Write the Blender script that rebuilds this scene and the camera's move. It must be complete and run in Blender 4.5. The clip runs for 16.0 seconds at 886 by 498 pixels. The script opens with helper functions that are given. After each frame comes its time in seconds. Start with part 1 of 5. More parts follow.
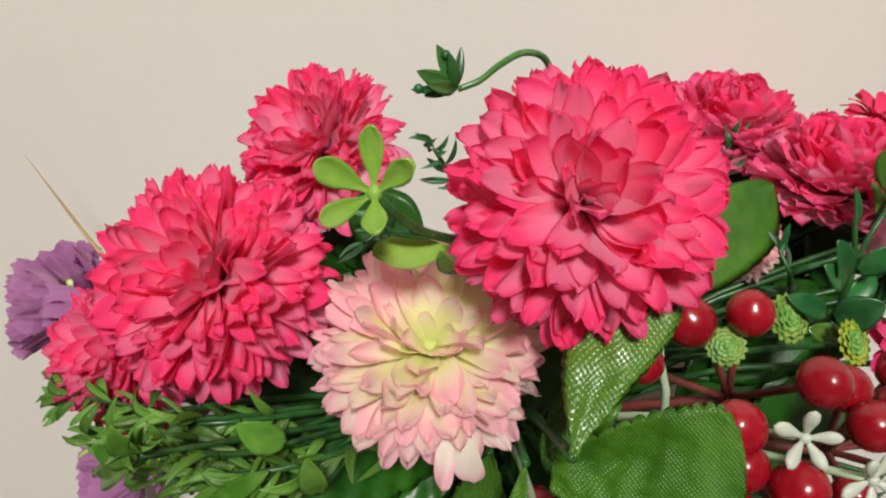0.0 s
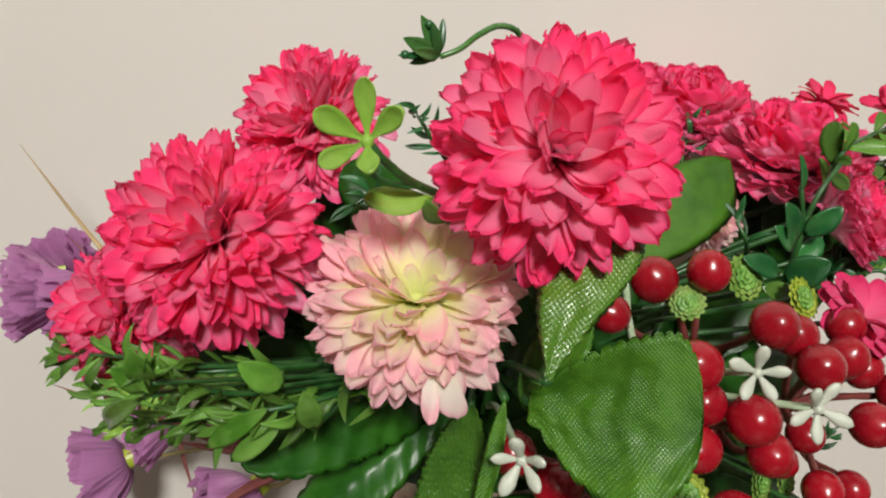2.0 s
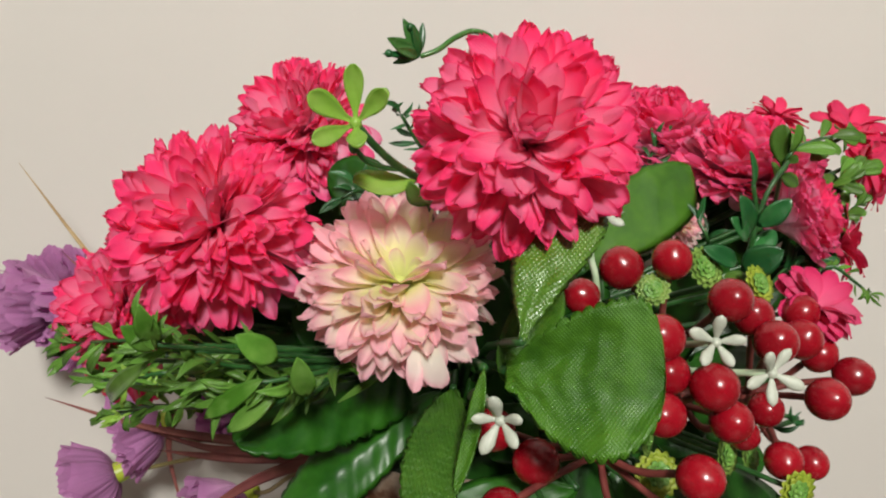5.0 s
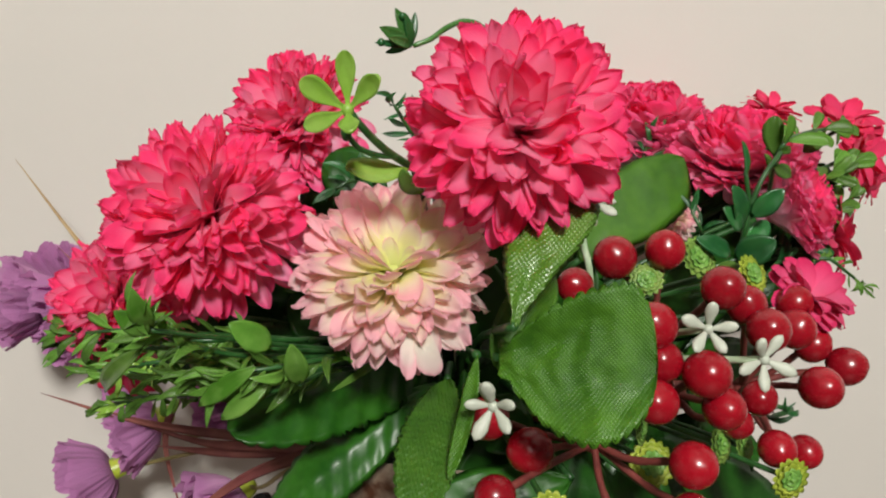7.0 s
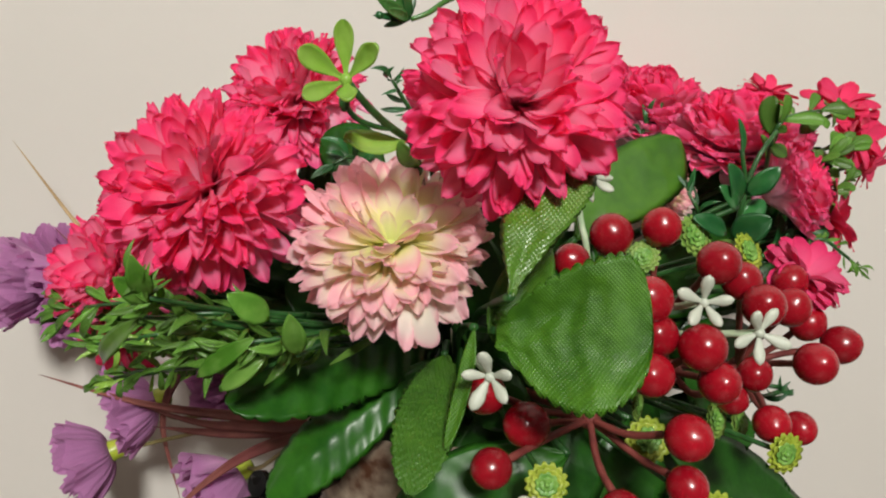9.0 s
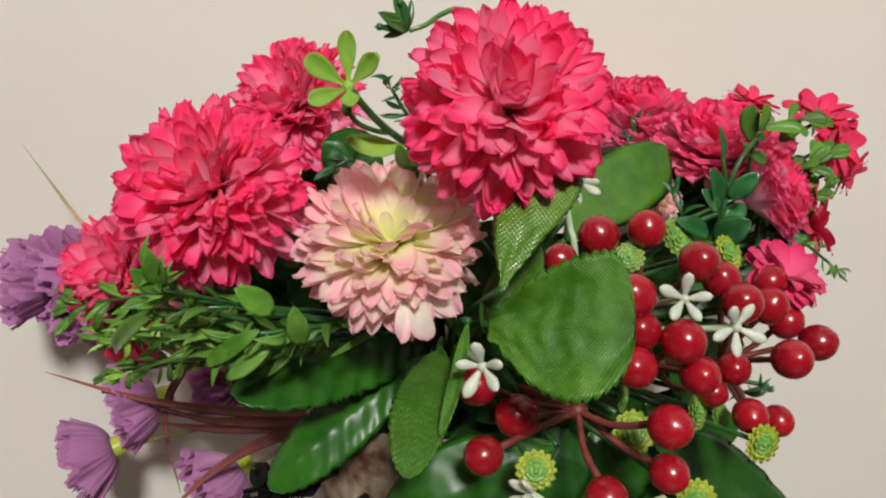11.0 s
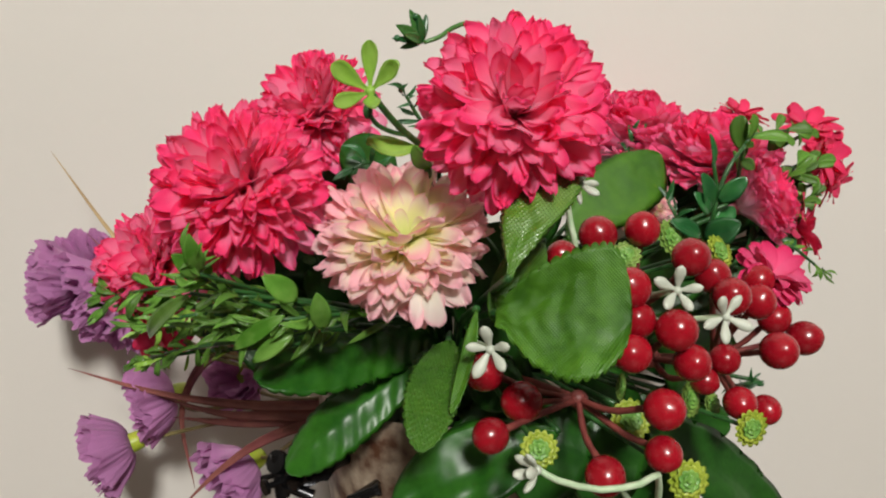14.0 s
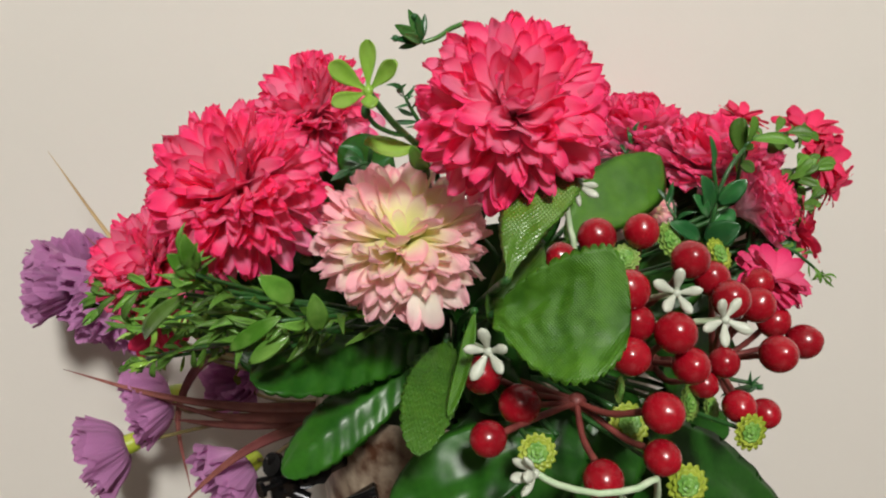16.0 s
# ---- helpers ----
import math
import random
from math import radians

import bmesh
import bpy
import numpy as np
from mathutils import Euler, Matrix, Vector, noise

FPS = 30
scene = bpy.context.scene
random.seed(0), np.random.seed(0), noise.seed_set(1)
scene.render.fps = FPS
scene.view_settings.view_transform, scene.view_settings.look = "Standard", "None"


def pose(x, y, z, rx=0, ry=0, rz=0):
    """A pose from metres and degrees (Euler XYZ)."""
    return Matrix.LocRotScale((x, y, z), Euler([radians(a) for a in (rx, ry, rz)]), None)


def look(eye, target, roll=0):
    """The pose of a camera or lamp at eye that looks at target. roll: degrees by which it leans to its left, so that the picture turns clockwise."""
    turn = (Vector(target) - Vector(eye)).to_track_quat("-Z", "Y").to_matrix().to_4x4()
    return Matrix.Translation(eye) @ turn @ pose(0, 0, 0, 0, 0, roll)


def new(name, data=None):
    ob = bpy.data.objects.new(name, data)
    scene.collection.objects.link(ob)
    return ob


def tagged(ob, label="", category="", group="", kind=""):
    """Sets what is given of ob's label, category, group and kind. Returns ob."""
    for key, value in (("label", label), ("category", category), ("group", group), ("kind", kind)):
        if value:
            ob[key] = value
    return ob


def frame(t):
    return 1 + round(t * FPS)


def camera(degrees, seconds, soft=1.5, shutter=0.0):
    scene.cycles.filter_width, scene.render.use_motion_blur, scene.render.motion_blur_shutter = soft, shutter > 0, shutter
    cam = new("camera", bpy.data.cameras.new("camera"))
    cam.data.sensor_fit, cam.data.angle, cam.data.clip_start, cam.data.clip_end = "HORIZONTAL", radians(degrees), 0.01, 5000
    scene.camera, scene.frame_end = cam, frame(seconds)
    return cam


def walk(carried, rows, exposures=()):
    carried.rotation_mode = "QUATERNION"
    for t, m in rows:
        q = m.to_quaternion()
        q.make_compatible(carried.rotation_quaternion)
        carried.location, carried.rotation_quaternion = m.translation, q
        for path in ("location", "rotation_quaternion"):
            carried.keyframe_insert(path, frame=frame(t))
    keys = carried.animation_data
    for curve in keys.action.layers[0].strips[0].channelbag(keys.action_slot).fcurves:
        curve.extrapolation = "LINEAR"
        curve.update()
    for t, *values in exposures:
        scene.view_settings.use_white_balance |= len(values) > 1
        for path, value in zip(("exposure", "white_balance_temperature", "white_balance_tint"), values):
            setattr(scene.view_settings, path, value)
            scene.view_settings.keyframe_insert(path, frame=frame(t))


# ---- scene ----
cam = camera(62.0, 16.0, soft=2.1)
PATH = [
    (0, (0.01598, 0.01281, 0.31604), (0.01347, 0.48322, 0.14661), -0.05),
    (0.5, (0.01782, 0.01045, 0.31350), (0.02061, 0.48120, 0.14502), 0.36),
    (1, (0.01716, 0.00517, 0.30930), (0.02293, 0.47834, 0.14783), 0.24),
    (1.5, (0.01686, -0.00009, 0.30674), (0.02640, 0.47387, 0.14779), 0.12),
    (2, (0.01383, -0.00705, 0.30583), (0.02772, 0.46769, 0.14954), 0.16),
    (2.5, (0.01206, -0.01534, 0.30347), (0.03128, 0.46136, 0.15384), 0.28),
    (3, (0.01586, -0.01739, 0.30010), (0.04300, 0.46117, 0.15780), 0.22),
    (3.5, (0.01504, -0.02268, 0.29787), (0.04624, 0.45843, 0.16535), 0.21),
    (4, (0.01391, -0.02161, 0.29465), (0.04562, 0.46112, 0.16830), 0.25),
    (4.5, (0.01322, -0.02550, 0.29359), (0.04001, 0.45813, 0.16956), -0.06),
    (7, (0.01485, -0.02942, 0.28866), (0.04150, 0.45534, 0.16907), -0.32),
    (7.5, (0.01680, -0.02972, 0.28863), (0.04659, 0.45468, 0.16830), -0.26),
    (8, (0.01550, -0.03045, 0.28651), (0.04561, 0.45393, 0.16622), -0.24),
    (8.5, (0.01551, -0.02935, 0.28466), (0.04471, 0.45480, 0.16321), -0.17),
    (9, (0.01458, -0.03171, 0.28293), (0.04318, 0.45225, 0.16060), -0.12),
    (11.5, (0.01336, -0.04785, 0.28211), (0.04619, 0.43808, 0.16898), 0.28),
    (12, (0.01250, -0.05262, 0.27980), (0.04643, 0.43373, 0.16884), 0.31),
    (12.5, (0.01102, -0.05719, 0.27886), (0.04557, 0.42943, 0.16931), 0.45),
    (13, (0.00876, -0.06028, 0.27691), (0.04200, 0.42687, 0.16933), 0.50),
    (13.5, (0.00977, -0.06203, 0.27847), (0.04244, 0.42579, 0.17375), 0.51),
    (14, (0.00903, -0.06206, 0.27843), (0.04161, 0.42625, 0.17601), 0.52),
    (14.5, (0.00887, -0.06183, 0.27868), (0.04222, 0.42650, 0.17661), 0.64),
    (15, (0.01021, -0.06204, 0.27845), (0.04460, 0.42637, 0.17705), 0.68),
    (15.5, (0.00965, -0.06072, 0.27777), (0.04366, 0.42788, 0.17720), 0.73),
    (16, (0.00936, -0.06069, 0.27770), (0.04281, 0.42795, 0.17715), 0.76),
]
walk(cam, [(t, look(eye, target, roll)) for t, eye, target, roll in PATH])

# ---- light: one warm ceiling lamp behind and above the camera; a closed room ----
LAMP = (0.16, -1.72, 1.62)
world = bpy.data.worlds.new("room_world")
scene.world = world
world.use_nodes = True
world.node_tree.nodes["Background"].inputs[0].default_value = (1.0, 0.93, 0.84, 1)
world.node_tree.nodes["Background"].inputs[1].default_value = 0.02
lamp_data = bpy.data.lights.new("ceiling_lamp_light", "AREA")
lamp_data.shape, lamp_data.size, lamp_data.energy = "DISK", 0.36, 65.5
lamp_data.color = (1.0, 0.975, 0.93)
lamp_ob = new("ceiling_lamp_light", lamp_data)
lamp_ob.matrix_world = look(LAMP, (0.05, 0.2, 0.2))
scene.view_settings.exposure = 0.0


# ---- materials ----
def mat_base(name):
    m = bpy.data.materials.new(name)
    m.use_nodes = True
    nt = m.node_tree
    return m, nt, nt.nodes["Principled BSDF"], nt.nodes["Material Output"]


def node(nt, kind, **inputs):
    n = nt.nodes.new(kind)
    for k, v in inputs.items():
        n.inputs[k.replace("_", " ")].default_value = v
    return n


def ramp(nt, stops):
    r = nt.nodes.new("ShaderNodeValToRGB")
    el = r.color_ramp.elements
    while len(el) < len(stops):
        el.new(0.5)
    for e, (p, c) in zip(el, stops):
        e.position, e.color = p, (*c, 1)
    return r


def weave_bump(nt, out_normal, scale, strength, distance=0.0002, turn=0.0, flat=False):
    """Fine woven threads: along the petal's u, v, or for a leaf cut from flat cloth (flat) in even steps across it."""
    uv = nt.nodes.new("ShaderNodeMapping")
    if flat:
        source = nt.nodes.new("ShaderNodeTexCoord").outputs["Object"]
        uv.inputs["Rotation"].default_value = (0, turn, 0)
    else:
        source = nt.nodes.new("ShaderNodeUVMap").outputs[0]
        uv.inputs["Rotation"].default_value = (0, 0, turn)
    nt.links.new(source, uv.inputs["Vector"])
    add = nt.nodes.new("ShaderNodeMath")
    add.operation = "MULTIPLY" if flat else "ADD"
    for k, axis in enumerate(("X", "Z") if flat else ("X", "Y")):
        w = node(nt, "ShaderNodeTexWave", Scale=scale * (1.0, 1.15 if flat else 3.6)[k], Distortion=0.3, Detail=1.0)
        w.bands_direction = axis
        nt.links.new(uv.outputs[0], w.inputs["Vector"])
        nt.links.new(w.outputs["Fac"], add.inputs[k])
    b = node(nt, "ShaderNodeBump", Strength=strength, Distance=distance)
    nt.links.new(add.outputs[0], b.inputs["Height"])
    nt.links.new(b.outputs[0], out_normal)
    return b


def cloth(name, stops, rough=0.75, through_light=0.3, weave=4.5, vary=0.12, weave_strength=0.30, sheen=0.15):
    """Dyed cloth petal: the dye runs along v, from the petal's root (0) to its tip (1)."""
    m, nt, p, out = mat_base(name)
    uv = nt.nodes.new("ShaderNodeUVMap")
    sep = nt.nodes.new("ShaderNodeSeparateXYZ")
    nt.links.new(uv.outputs[0], sep.inputs[0])
    tc = nt.nodes.new("ShaderNodeTexCoord")
    nz = node(nt, "ShaderNodeTexNoise", Scale=160.0, Detail=4.0)
    nt.links.new(tc.outputs["Object"], nz.inputs["Vector"])
    info = nt.nodes.new("ShaderNodeObjectInfo")
    j = node(nt, "ShaderNodeMath")
    j.operation = "MULTIPLY_ADD"
    j.inputs[1].default_value, j.inputs[2].default_value = 0.22, -0.11
    nt.links.new(nz.outputs["Fac"], j.inputs[0])
    a = nt.nodes.new("ShaderNodeMath")
    nt.links.new(sep.outputs["Y"], a.inputs[0])
    nt.links.new(j.outputs[0], a.inputs[1])
    # the dye is deeper along the petal's rim
    rim = node(nt, "ShaderNodeMath")
    rim.operation = "MULTIPLY_ADD"
    rim.inputs[1].default_value, rim.inputs[2].default_value = 2.0, -1.0
    nt.links.new(sep.outputs["X"], rim.inputs[0])
    rim2 = node(nt, "ShaderNodeMath")
    rim2.operation = "POWER"
    rim2.inputs[1].default_value = 4.0
    rim1 = node(nt, "ShaderNodeMath")
    rim1.operation = "ABSOLUTE"
    nt.links.new(rim.outputs[0], rim1.inputs[0])
    nt.links.new(rim1.outputs[0], rim2.inputs[0])
    rim3 = node(nt, "ShaderNodeMath")
    rim3.operation = "MULTIPLY_ADD"
    rim3.inputs[1].default_value = 0.20
    nt.links.new(rim2.outputs[0], rim3.inputs[0])
    j2 = node(nt, "ShaderNodeMath")
    j2.operation = "MULTIPLY_ADD"
    j2.inputs[1].default_value, j2.inputs[2].default_value = 0.3, -0.15
    nt.links.new(info.outputs["Random"], j2.inputs[0])
    nt.links.new(j2.outputs[0], rim3.inputs[2])
    a2 = nt.nodes.new("ShaderNodeMath")
    nt.links.new(a.outputs[0], a2.inputs[0])
    nt.links.new(rim3.outputs[0], a2.inputs[1])
    r = ramp(nt, stops)
    nt.links.new(a2.outputs[0], r.inputs[0])
    hsv = nt.nodes.new("ShaderNodeHueSaturation")
    val = node(nt, "ShaderNodeMath")
    val.operation = "MULTIPLY_ADD"
    val.inputs[1].default_value, val.inputs[2].default_value = 2 * vary, 1 - vary
    nt.links.new(info.outputs["Random"], val.inputs[0])
    nt.links.new(val.outputs[0], hsv.inputs["Value"])
    nt.links.new(r.outputs[0], hsv.inputs["Color"])
    nt.links.new(hsv.outputs[0], p.inputs["Base Color"])
    p.inputs["Roughness"].default_value = rough
    p.inputs["Specular IOR Level"].default_value = 0.25
    p.inputs["Sheen Weight"].default_value = sheen
    bump = weave_bump(nt, p.inputs["Normal"], weave, weave_strength)
    tr = nt.nodes.new("ShaderNodeBsdfTranslucent")
    nt.links.new(hsv.outputs[0], tr.inputs["Color"])
    nt.links.new(bump.outputs[0], tr.inputs["Normal"])
    mix = node(nt, "ShaderNodeMixShader")
    mix.inputs[0].default_value = through_light
    nt.links.new(p.outputs[0], mix.inputs[1])
    nt.links.new(tr.outputs[0], mix.inputs[2])
    nt.links.new(mix.outputs[0], out.inputs["Surface"])
    return m


def plain(name, c1, c2, rough=0.4, scale=40.0, bump=0.1, bump_scale=None, metal=0.0, coat=0.0, spec=0.5, vary=0.0, dist=0.0005, detail=5.0, through_light=0.0):
    """Two tones mixed by a noise, with fine relief."""
    m, nt, p, out = mat_base(name)
    tc = nt.nodes.new("ShaderNodeTexCoord")
    nz = node(nt, "ShaderNodeTexNoise", Scale=scale, Detail=detail)
    nt.links.new(tc.outputs["Object"], nz.inputs["Vector"])
    r = ramp(nt, [(0.35, c1), (0.65, c2)])
    nt.links.new(nz.outputs["Fac"], r.inputs[0])
    colour = r.outputs[0]
    if vary:
        info = nt.nodes.new("ShaderNodeObjectInfo")
        hsv = nt.nodes.new("ShaderNodeHueSaturation")
        val = node(nt, "ShaderNodeMath")
        val.operation = "MULTIPLY_ADD"
        val.inputs[1].default_value, val.inputs[2].default_value = 2 * vary, 1 - vary
        nt.links.new(info.outputs["Random"], val.inputs[0])
        nt.links.new(val.outputs[0], hsv.inputs["Value"])
        nt.links.new(colour, hsv.inputs["Color"])
        colour = hsv.outputs[0]
    nt.links.new(colour, p.inputs["Base Color"])
    n2 = node(nt, "ShaderNodeTexNoise", Scale=bump_scale or scale * 5, Detail=6.0)
    nt.links.new(tc.outputs["Object"], n2.inputs["Vector"])
    b = node(nt, "ShaderNodeBump", Strength=bump, Distance=dist)
    nt.links.new(n2.outputs["Fac"], b.inputs["Height"])
    nt.links.new(b.outputs[0], p.inputs["Normal"])
    rr = node(nt, "ShaderNodeMath")
    rr.operation = "MULTIPLY_ADD"
    rr.inputs[1].default_value, rr.inputs[2].default_value = 0.2, rough - 0.1
    nt.links.new(n2.outputs["Fac"], rr.inputs[0])
    nt.links.new(rr.outputs[0], p.inputs["Roughness"])
    p.inputs["Metallic"].default_value = metal
    p.inputs["Coat Weight"].default_value = coat
    p.inputs["Coat Roughness"].default_value = 0.15
    p.inputs["Specular IOR Level"].default_value = spec
    if through_light:
        tr = nt.nodes.new("ShaderNodeBsdfTranslucent")
        nt.links.new(colour, tr.inputs["Color"])
        mix = node(nt, "ShaderNodeMixShader")
        mix.inputs[0].default_value = through_light
        nt.links.new(p.outputs[0], mix.inputs[1])
        nt.links.new(tr.outputs[0], mix.inputs[2])
        nt.links.new(mix.outputs[0], out.inputs["Surface"])
    return m


def cloth_leaf(name, dark, light, rough=0.45, weave=480.0, strength=0.4, spec=0.4, blotch=0.4, turn=0.75):
    """Printed cloth leaf with a woven face, side veins pressed in and a lighter rim."""
    m, nt, p, out = mat_base(name)
    uv = nt.nodes.new("ShaderNodeUVMap")
    tc = nt.nodes.new("ShaderNodeTexCoord")
    nz = node(nt, "ShaderNodeTexNoise", Scale=70.0, Detail=6.0)
    nt.links.new(tc.outputs["Object"], nz.inputs["Vector"])
    nz2 = node(nt, "ShaderNodeTexNoise", Scale=420.0, Detail=3.0)
    nt.links.new(tc.outputs["Object"], nz2.inputs["Vector"])
    both = node(nt, "ShaderNodeMath")
    both.operation = "MULTIPLY_ADD"
    both.inputs[1].default_value = 0.45
    sub = node(nt, "ShaderNodeMath")
    sub.operation = "SUBTRACT"
    sub.inputs[1].default_value = 0.22
    nt.links.new(nz2.outputs["Fac"], both.inputs[0])
    nt.links.new(nz.outputs["Fac"], sub.inputs[0])
    nt.links.new(sub.outputs[0], both.inputs[2])
    r = ramp(nt, [(0.3, dark), (0.7, light)])
    nt.links.new(both.outputs[0], r.inputs[0])
    nt.links.new(r.outputs[0], p.inputs["Base Color"])
    p.inputs["Roughness"].default_value = rough
    p.inputs["Specular IOR Level"].default_value = spec
    bump = weave_bump(nt, p.inputs["Normal"], weave, strength, 0.0003, turn, flat=True)
    n3 = node(nt, "ShaderNodeTexNoise", Scale=210.0, Detail=4.0)
    nt.links.new(tc.outputs["Object"], n3.inputs["Vector"])
    b3 = node(nt, "ShaderNodeBump", Strength=blotch, Distance=0.0012)
    nt.links.new(n3.outputs["Fac"], b3.inputs["Height"])
    nt.links.new(b3.outputs[0], bump.inputs["Normal"])
    tr = nt.nodes.new("ShaderNodeBsdfTranslucent")
    nt.links.new(r.outputs[0], tr.inputs["Color"])
    mix = node(nt, "ShaderNodeMixShader")
    mix.inputs[0].default_value = 0.08
    nt.links.new(p.outputs[0], mix.inputs[1])
    nt.links.new(tr.outputs[0], mix.inputs[2])
    nt.links.new(mix.outputs[0], out.inputs["Surface"])
    return m


PINK = cloth("pink_petal_cloth", [(0.0, (0.98, 0.53, 0.66)), (0.50, (0.98, 0.37, 0.54)), (0.82, (0.97, 0.21, 0.395)), (1.0, (0.94, 0.06, 0.22))], through_light=0.47, sheen=0.05)
PINK_OUT = cloth("pale_pink_petal_cloth", [(0.0, (0.97, 0.80, 0.86)), (0.58, (0.97, 0.56, 0.70)), (0.86, (0.96, 0.32, 0.51)), (1.0, (0.93, 0.12, 0.31))], through_light=0.47, sheen=0.05)
CREAM = cloth("cream_petal_cloth", [(0.0, (0.86, 0.92, 0.30)), (0.55, (0.96, 0.95, 0.52)), (0.80, (0.97, 0.84, 0.70)), (1.0, (0.93, 0.52, 0.58))], through_light=0.47, sheen=0.05)
CREAM_OUT = cloth("blush_petal_cloth", [(0.0, (0.93, 0.93, 0.66)), (0.55, (0.96, 0.93, 0.80)), (0.84, (0.97, 0.80, 0.75)), (1.0, (0.93, 0.52, 0.58))], through_light=0.47, sheen=0.05)
CRIMSON = cloth("crimson_petal_cloth", [(0.0, (0.78, 0.07, 0.19)), (0.6, (0.84, 0.05, 0.16)), (1.0, (0.72, 0.022, 0.10))], through_light=0.3)
ROSE = cloth("rose_petal_cloth", [(0.0, (0.84, 0.20, 0.35)), (0.6, (0.82, 0.10, 0.25)), (1.0, (0.68, 0.03, 0.14))], through_light=0.3)
PURPLE = cloth("purple_petal_cloth", [(0.0, (0.78, 0.45, 0.69)), (0.65, (0.74, 0.39, 0.65)), (1.0, (0.57, 0.25, 0.50))], weave=5.0, weave_strength=0.4, through_light=0.45)
LEAF = cloth_leaf("green_cloth_leaf", (0.030, 0.108, 0.006), (0.068, 0.190, 0.012), weave=430.0, strength=0.55, rough=0.36, blotch=0.3)
LEAF_MID = cloth_leaf("mid_green_cloth_leaf", (0.028, 0.098, 0.007), (0.056, 0.155, 0.013), weave=330.0, strength=0.6, turn=0.4)
LEAF_YELLOW = cloth_leaf("yellow_green_cloth_leaf", (0.052, 0.145, 0.010), (0.092, 0.21, 0.020), rough=0.28, weave=330.0, strength=0.65, spec=0.7, turn=0.6)
LEAF_GLOSS = cloth_leaf("glossy_green_leaf", (0.011, 0.075, 0.005), (0.028, 0.130, 0.009), rough=0.36, strength=0.02, spec=0.4, blotch=0.03)
# deep leaf green, darkened further to carry the shade inside the bunch
LEAF_DARK_SHADE = cloth_leaf("deep_green_shade_cloth_leaf", (0.008, 0.052, 0.005), (0.020, 0.095, 0.009), rough=0.34, strength=0.05, spec=0.35, blotch=0.15)
SPRAY = plain("green_plastic_leaf", (0.085, 0.25, 0.024), (0.23, 0.44, 0.085), rough=0.20, scale=90, bump=0.2, vary=0.38, through_light=0.45)
SPRAY_DARK = plain("dark_green_plastic", (0.010, 0.075, 0.020), (0.025, 0.13, 0.03), rough=0.32, scale=90, bump=0.15, vary=0.3)
BUD_GREEN = plain("sage_green_plastic", (0.045, 0.16, 0.03), (0.085, 0.235, 0.055), rough=0.26, scale=160, bump=0.15, vary=0.2, through_light=0.2)
LIME = plain("lime_plastic_leaf", (0.26, 0.48, 0.055), (0.37, 0.59, 0.11), rough=0.24, scale=120, bump=0.12, vary=0.14, through_light=0.36)
STEM = plain("green_plastic_stem", (0.012, 0.065, 0.012), (0.032, 0.115, 0.026), rough=0.35, scale=200, bump=0.2)
PALE_STEM = plain("pale_green_stem", (0.36, 0.50, 0.30), (0.50, 0.60, 0.42), rough=0.45, scale=200, bump=0.15)
BERRY = plain("red_berry_lacquer", (0.22, 0.0025, 0.009), (0.29, 0.004, 0.012), rough=0.26, scale=60, bump=0.05, coat=0.12, vary=0.15, bump_scale=500)
TWIG = plain("red_brown_twig", (0.13, 0.025, 0.022), (0.22, 0.05, 0.04), rough=0.5, scale=150, bump=0.3)
WHITE = plain("white_plastic_petal", (0.50, 0.56, 0.45), (0.68, 0.70, 0.60), rough=0.35, scale=120, bump=0.15, through_light=0.2)
MOSS_OUT = plain("yellow_green_rosette", (0.28, 0.38, 0.03), (0.42, 0.50, 0.06), rough=0.45, scale=250, bump=0.3, through_light=0.2)
MOSS_GREEN = plain("leaf_green_rosette", (0.15, 0.29, 0.045), (0.26, 0.40, 0.08), rough=0.45, scale=250, bump=0.3, through_light=0.2)
MOSS_IN = plain("grey_green_rosette", (0.10, 0.26, 0.04), (0.20, 0.38, 0.07), rough=0.45, scale=250, bump=0.3)
CALYX = plain("lime_calyx", (0.27, 0.36, 0.025), (0.40, 0.46, 0.05), rough=0.35, scale=150, bump=0.1)
GRASS_RED = plain("maroon_grass_blade", (0.16, 0.045, 0.045), (0.28, 0.10, 0.08), rough=0.4, scale=60, bump=0.2)
GRASS_TAN = plain("tan_grass_blade", (0.30, 0.19, 0.07), (0.42, 0.30, 0.13), rough=0.5, scale=60, bump=0.2)
OLIVE = plain("olive_plastic_stem", (0.16, 0.13, 0.05), (0.26, 0.22, 0.09), rough=0.45, scale=120, bump=0.2)
WALL = plain("cream_wall_paint", (0.60, 0.575, 0.525), (0.635, 0.605, 0.555), rough=0.6, scale=3.0, bump=0.06, bump_scale=180, dist=0.001, spec=0.3)
CEIL = plain("white_ceiling_paint", (0.76, 0.74, 0.70), (0.80, 0.78, 0.74), rough=0.8, scale=3.0, bump=0.05)
FLOOR = plain("floor_wood", (0.10, 0.06, 0.035), (0.16, 0.10, 0.06), rough=0.5, scale=6.0, bump=0.1)
TABLE = plain("table_wood", (0.06, 0.035, 0.02), (0.10, 0.06, 0.035), rough=0.45, scale=9.0, bump=0.1)
POT = plain("mottled_stone_pot", (0.070, 0.028, 0.014), (0.46, 0.38, 0.28), rough=0.38, scale=85, bump=0.25, bump_scale=220, dist=0.001, detail=8)
SOIL = plain("dark_floral_foam", (0.012, 0.028, 0.012), (0.03, 0.05, 0.02), rough=0.9, scale=200, bump=0.8)
BLACK = plain("black_gunmetal", (0.012, 0.012, 0.013), (0.035, 0.035, 0.037), rough=0.20, scale=100, bump=0.05, metal=0.85)
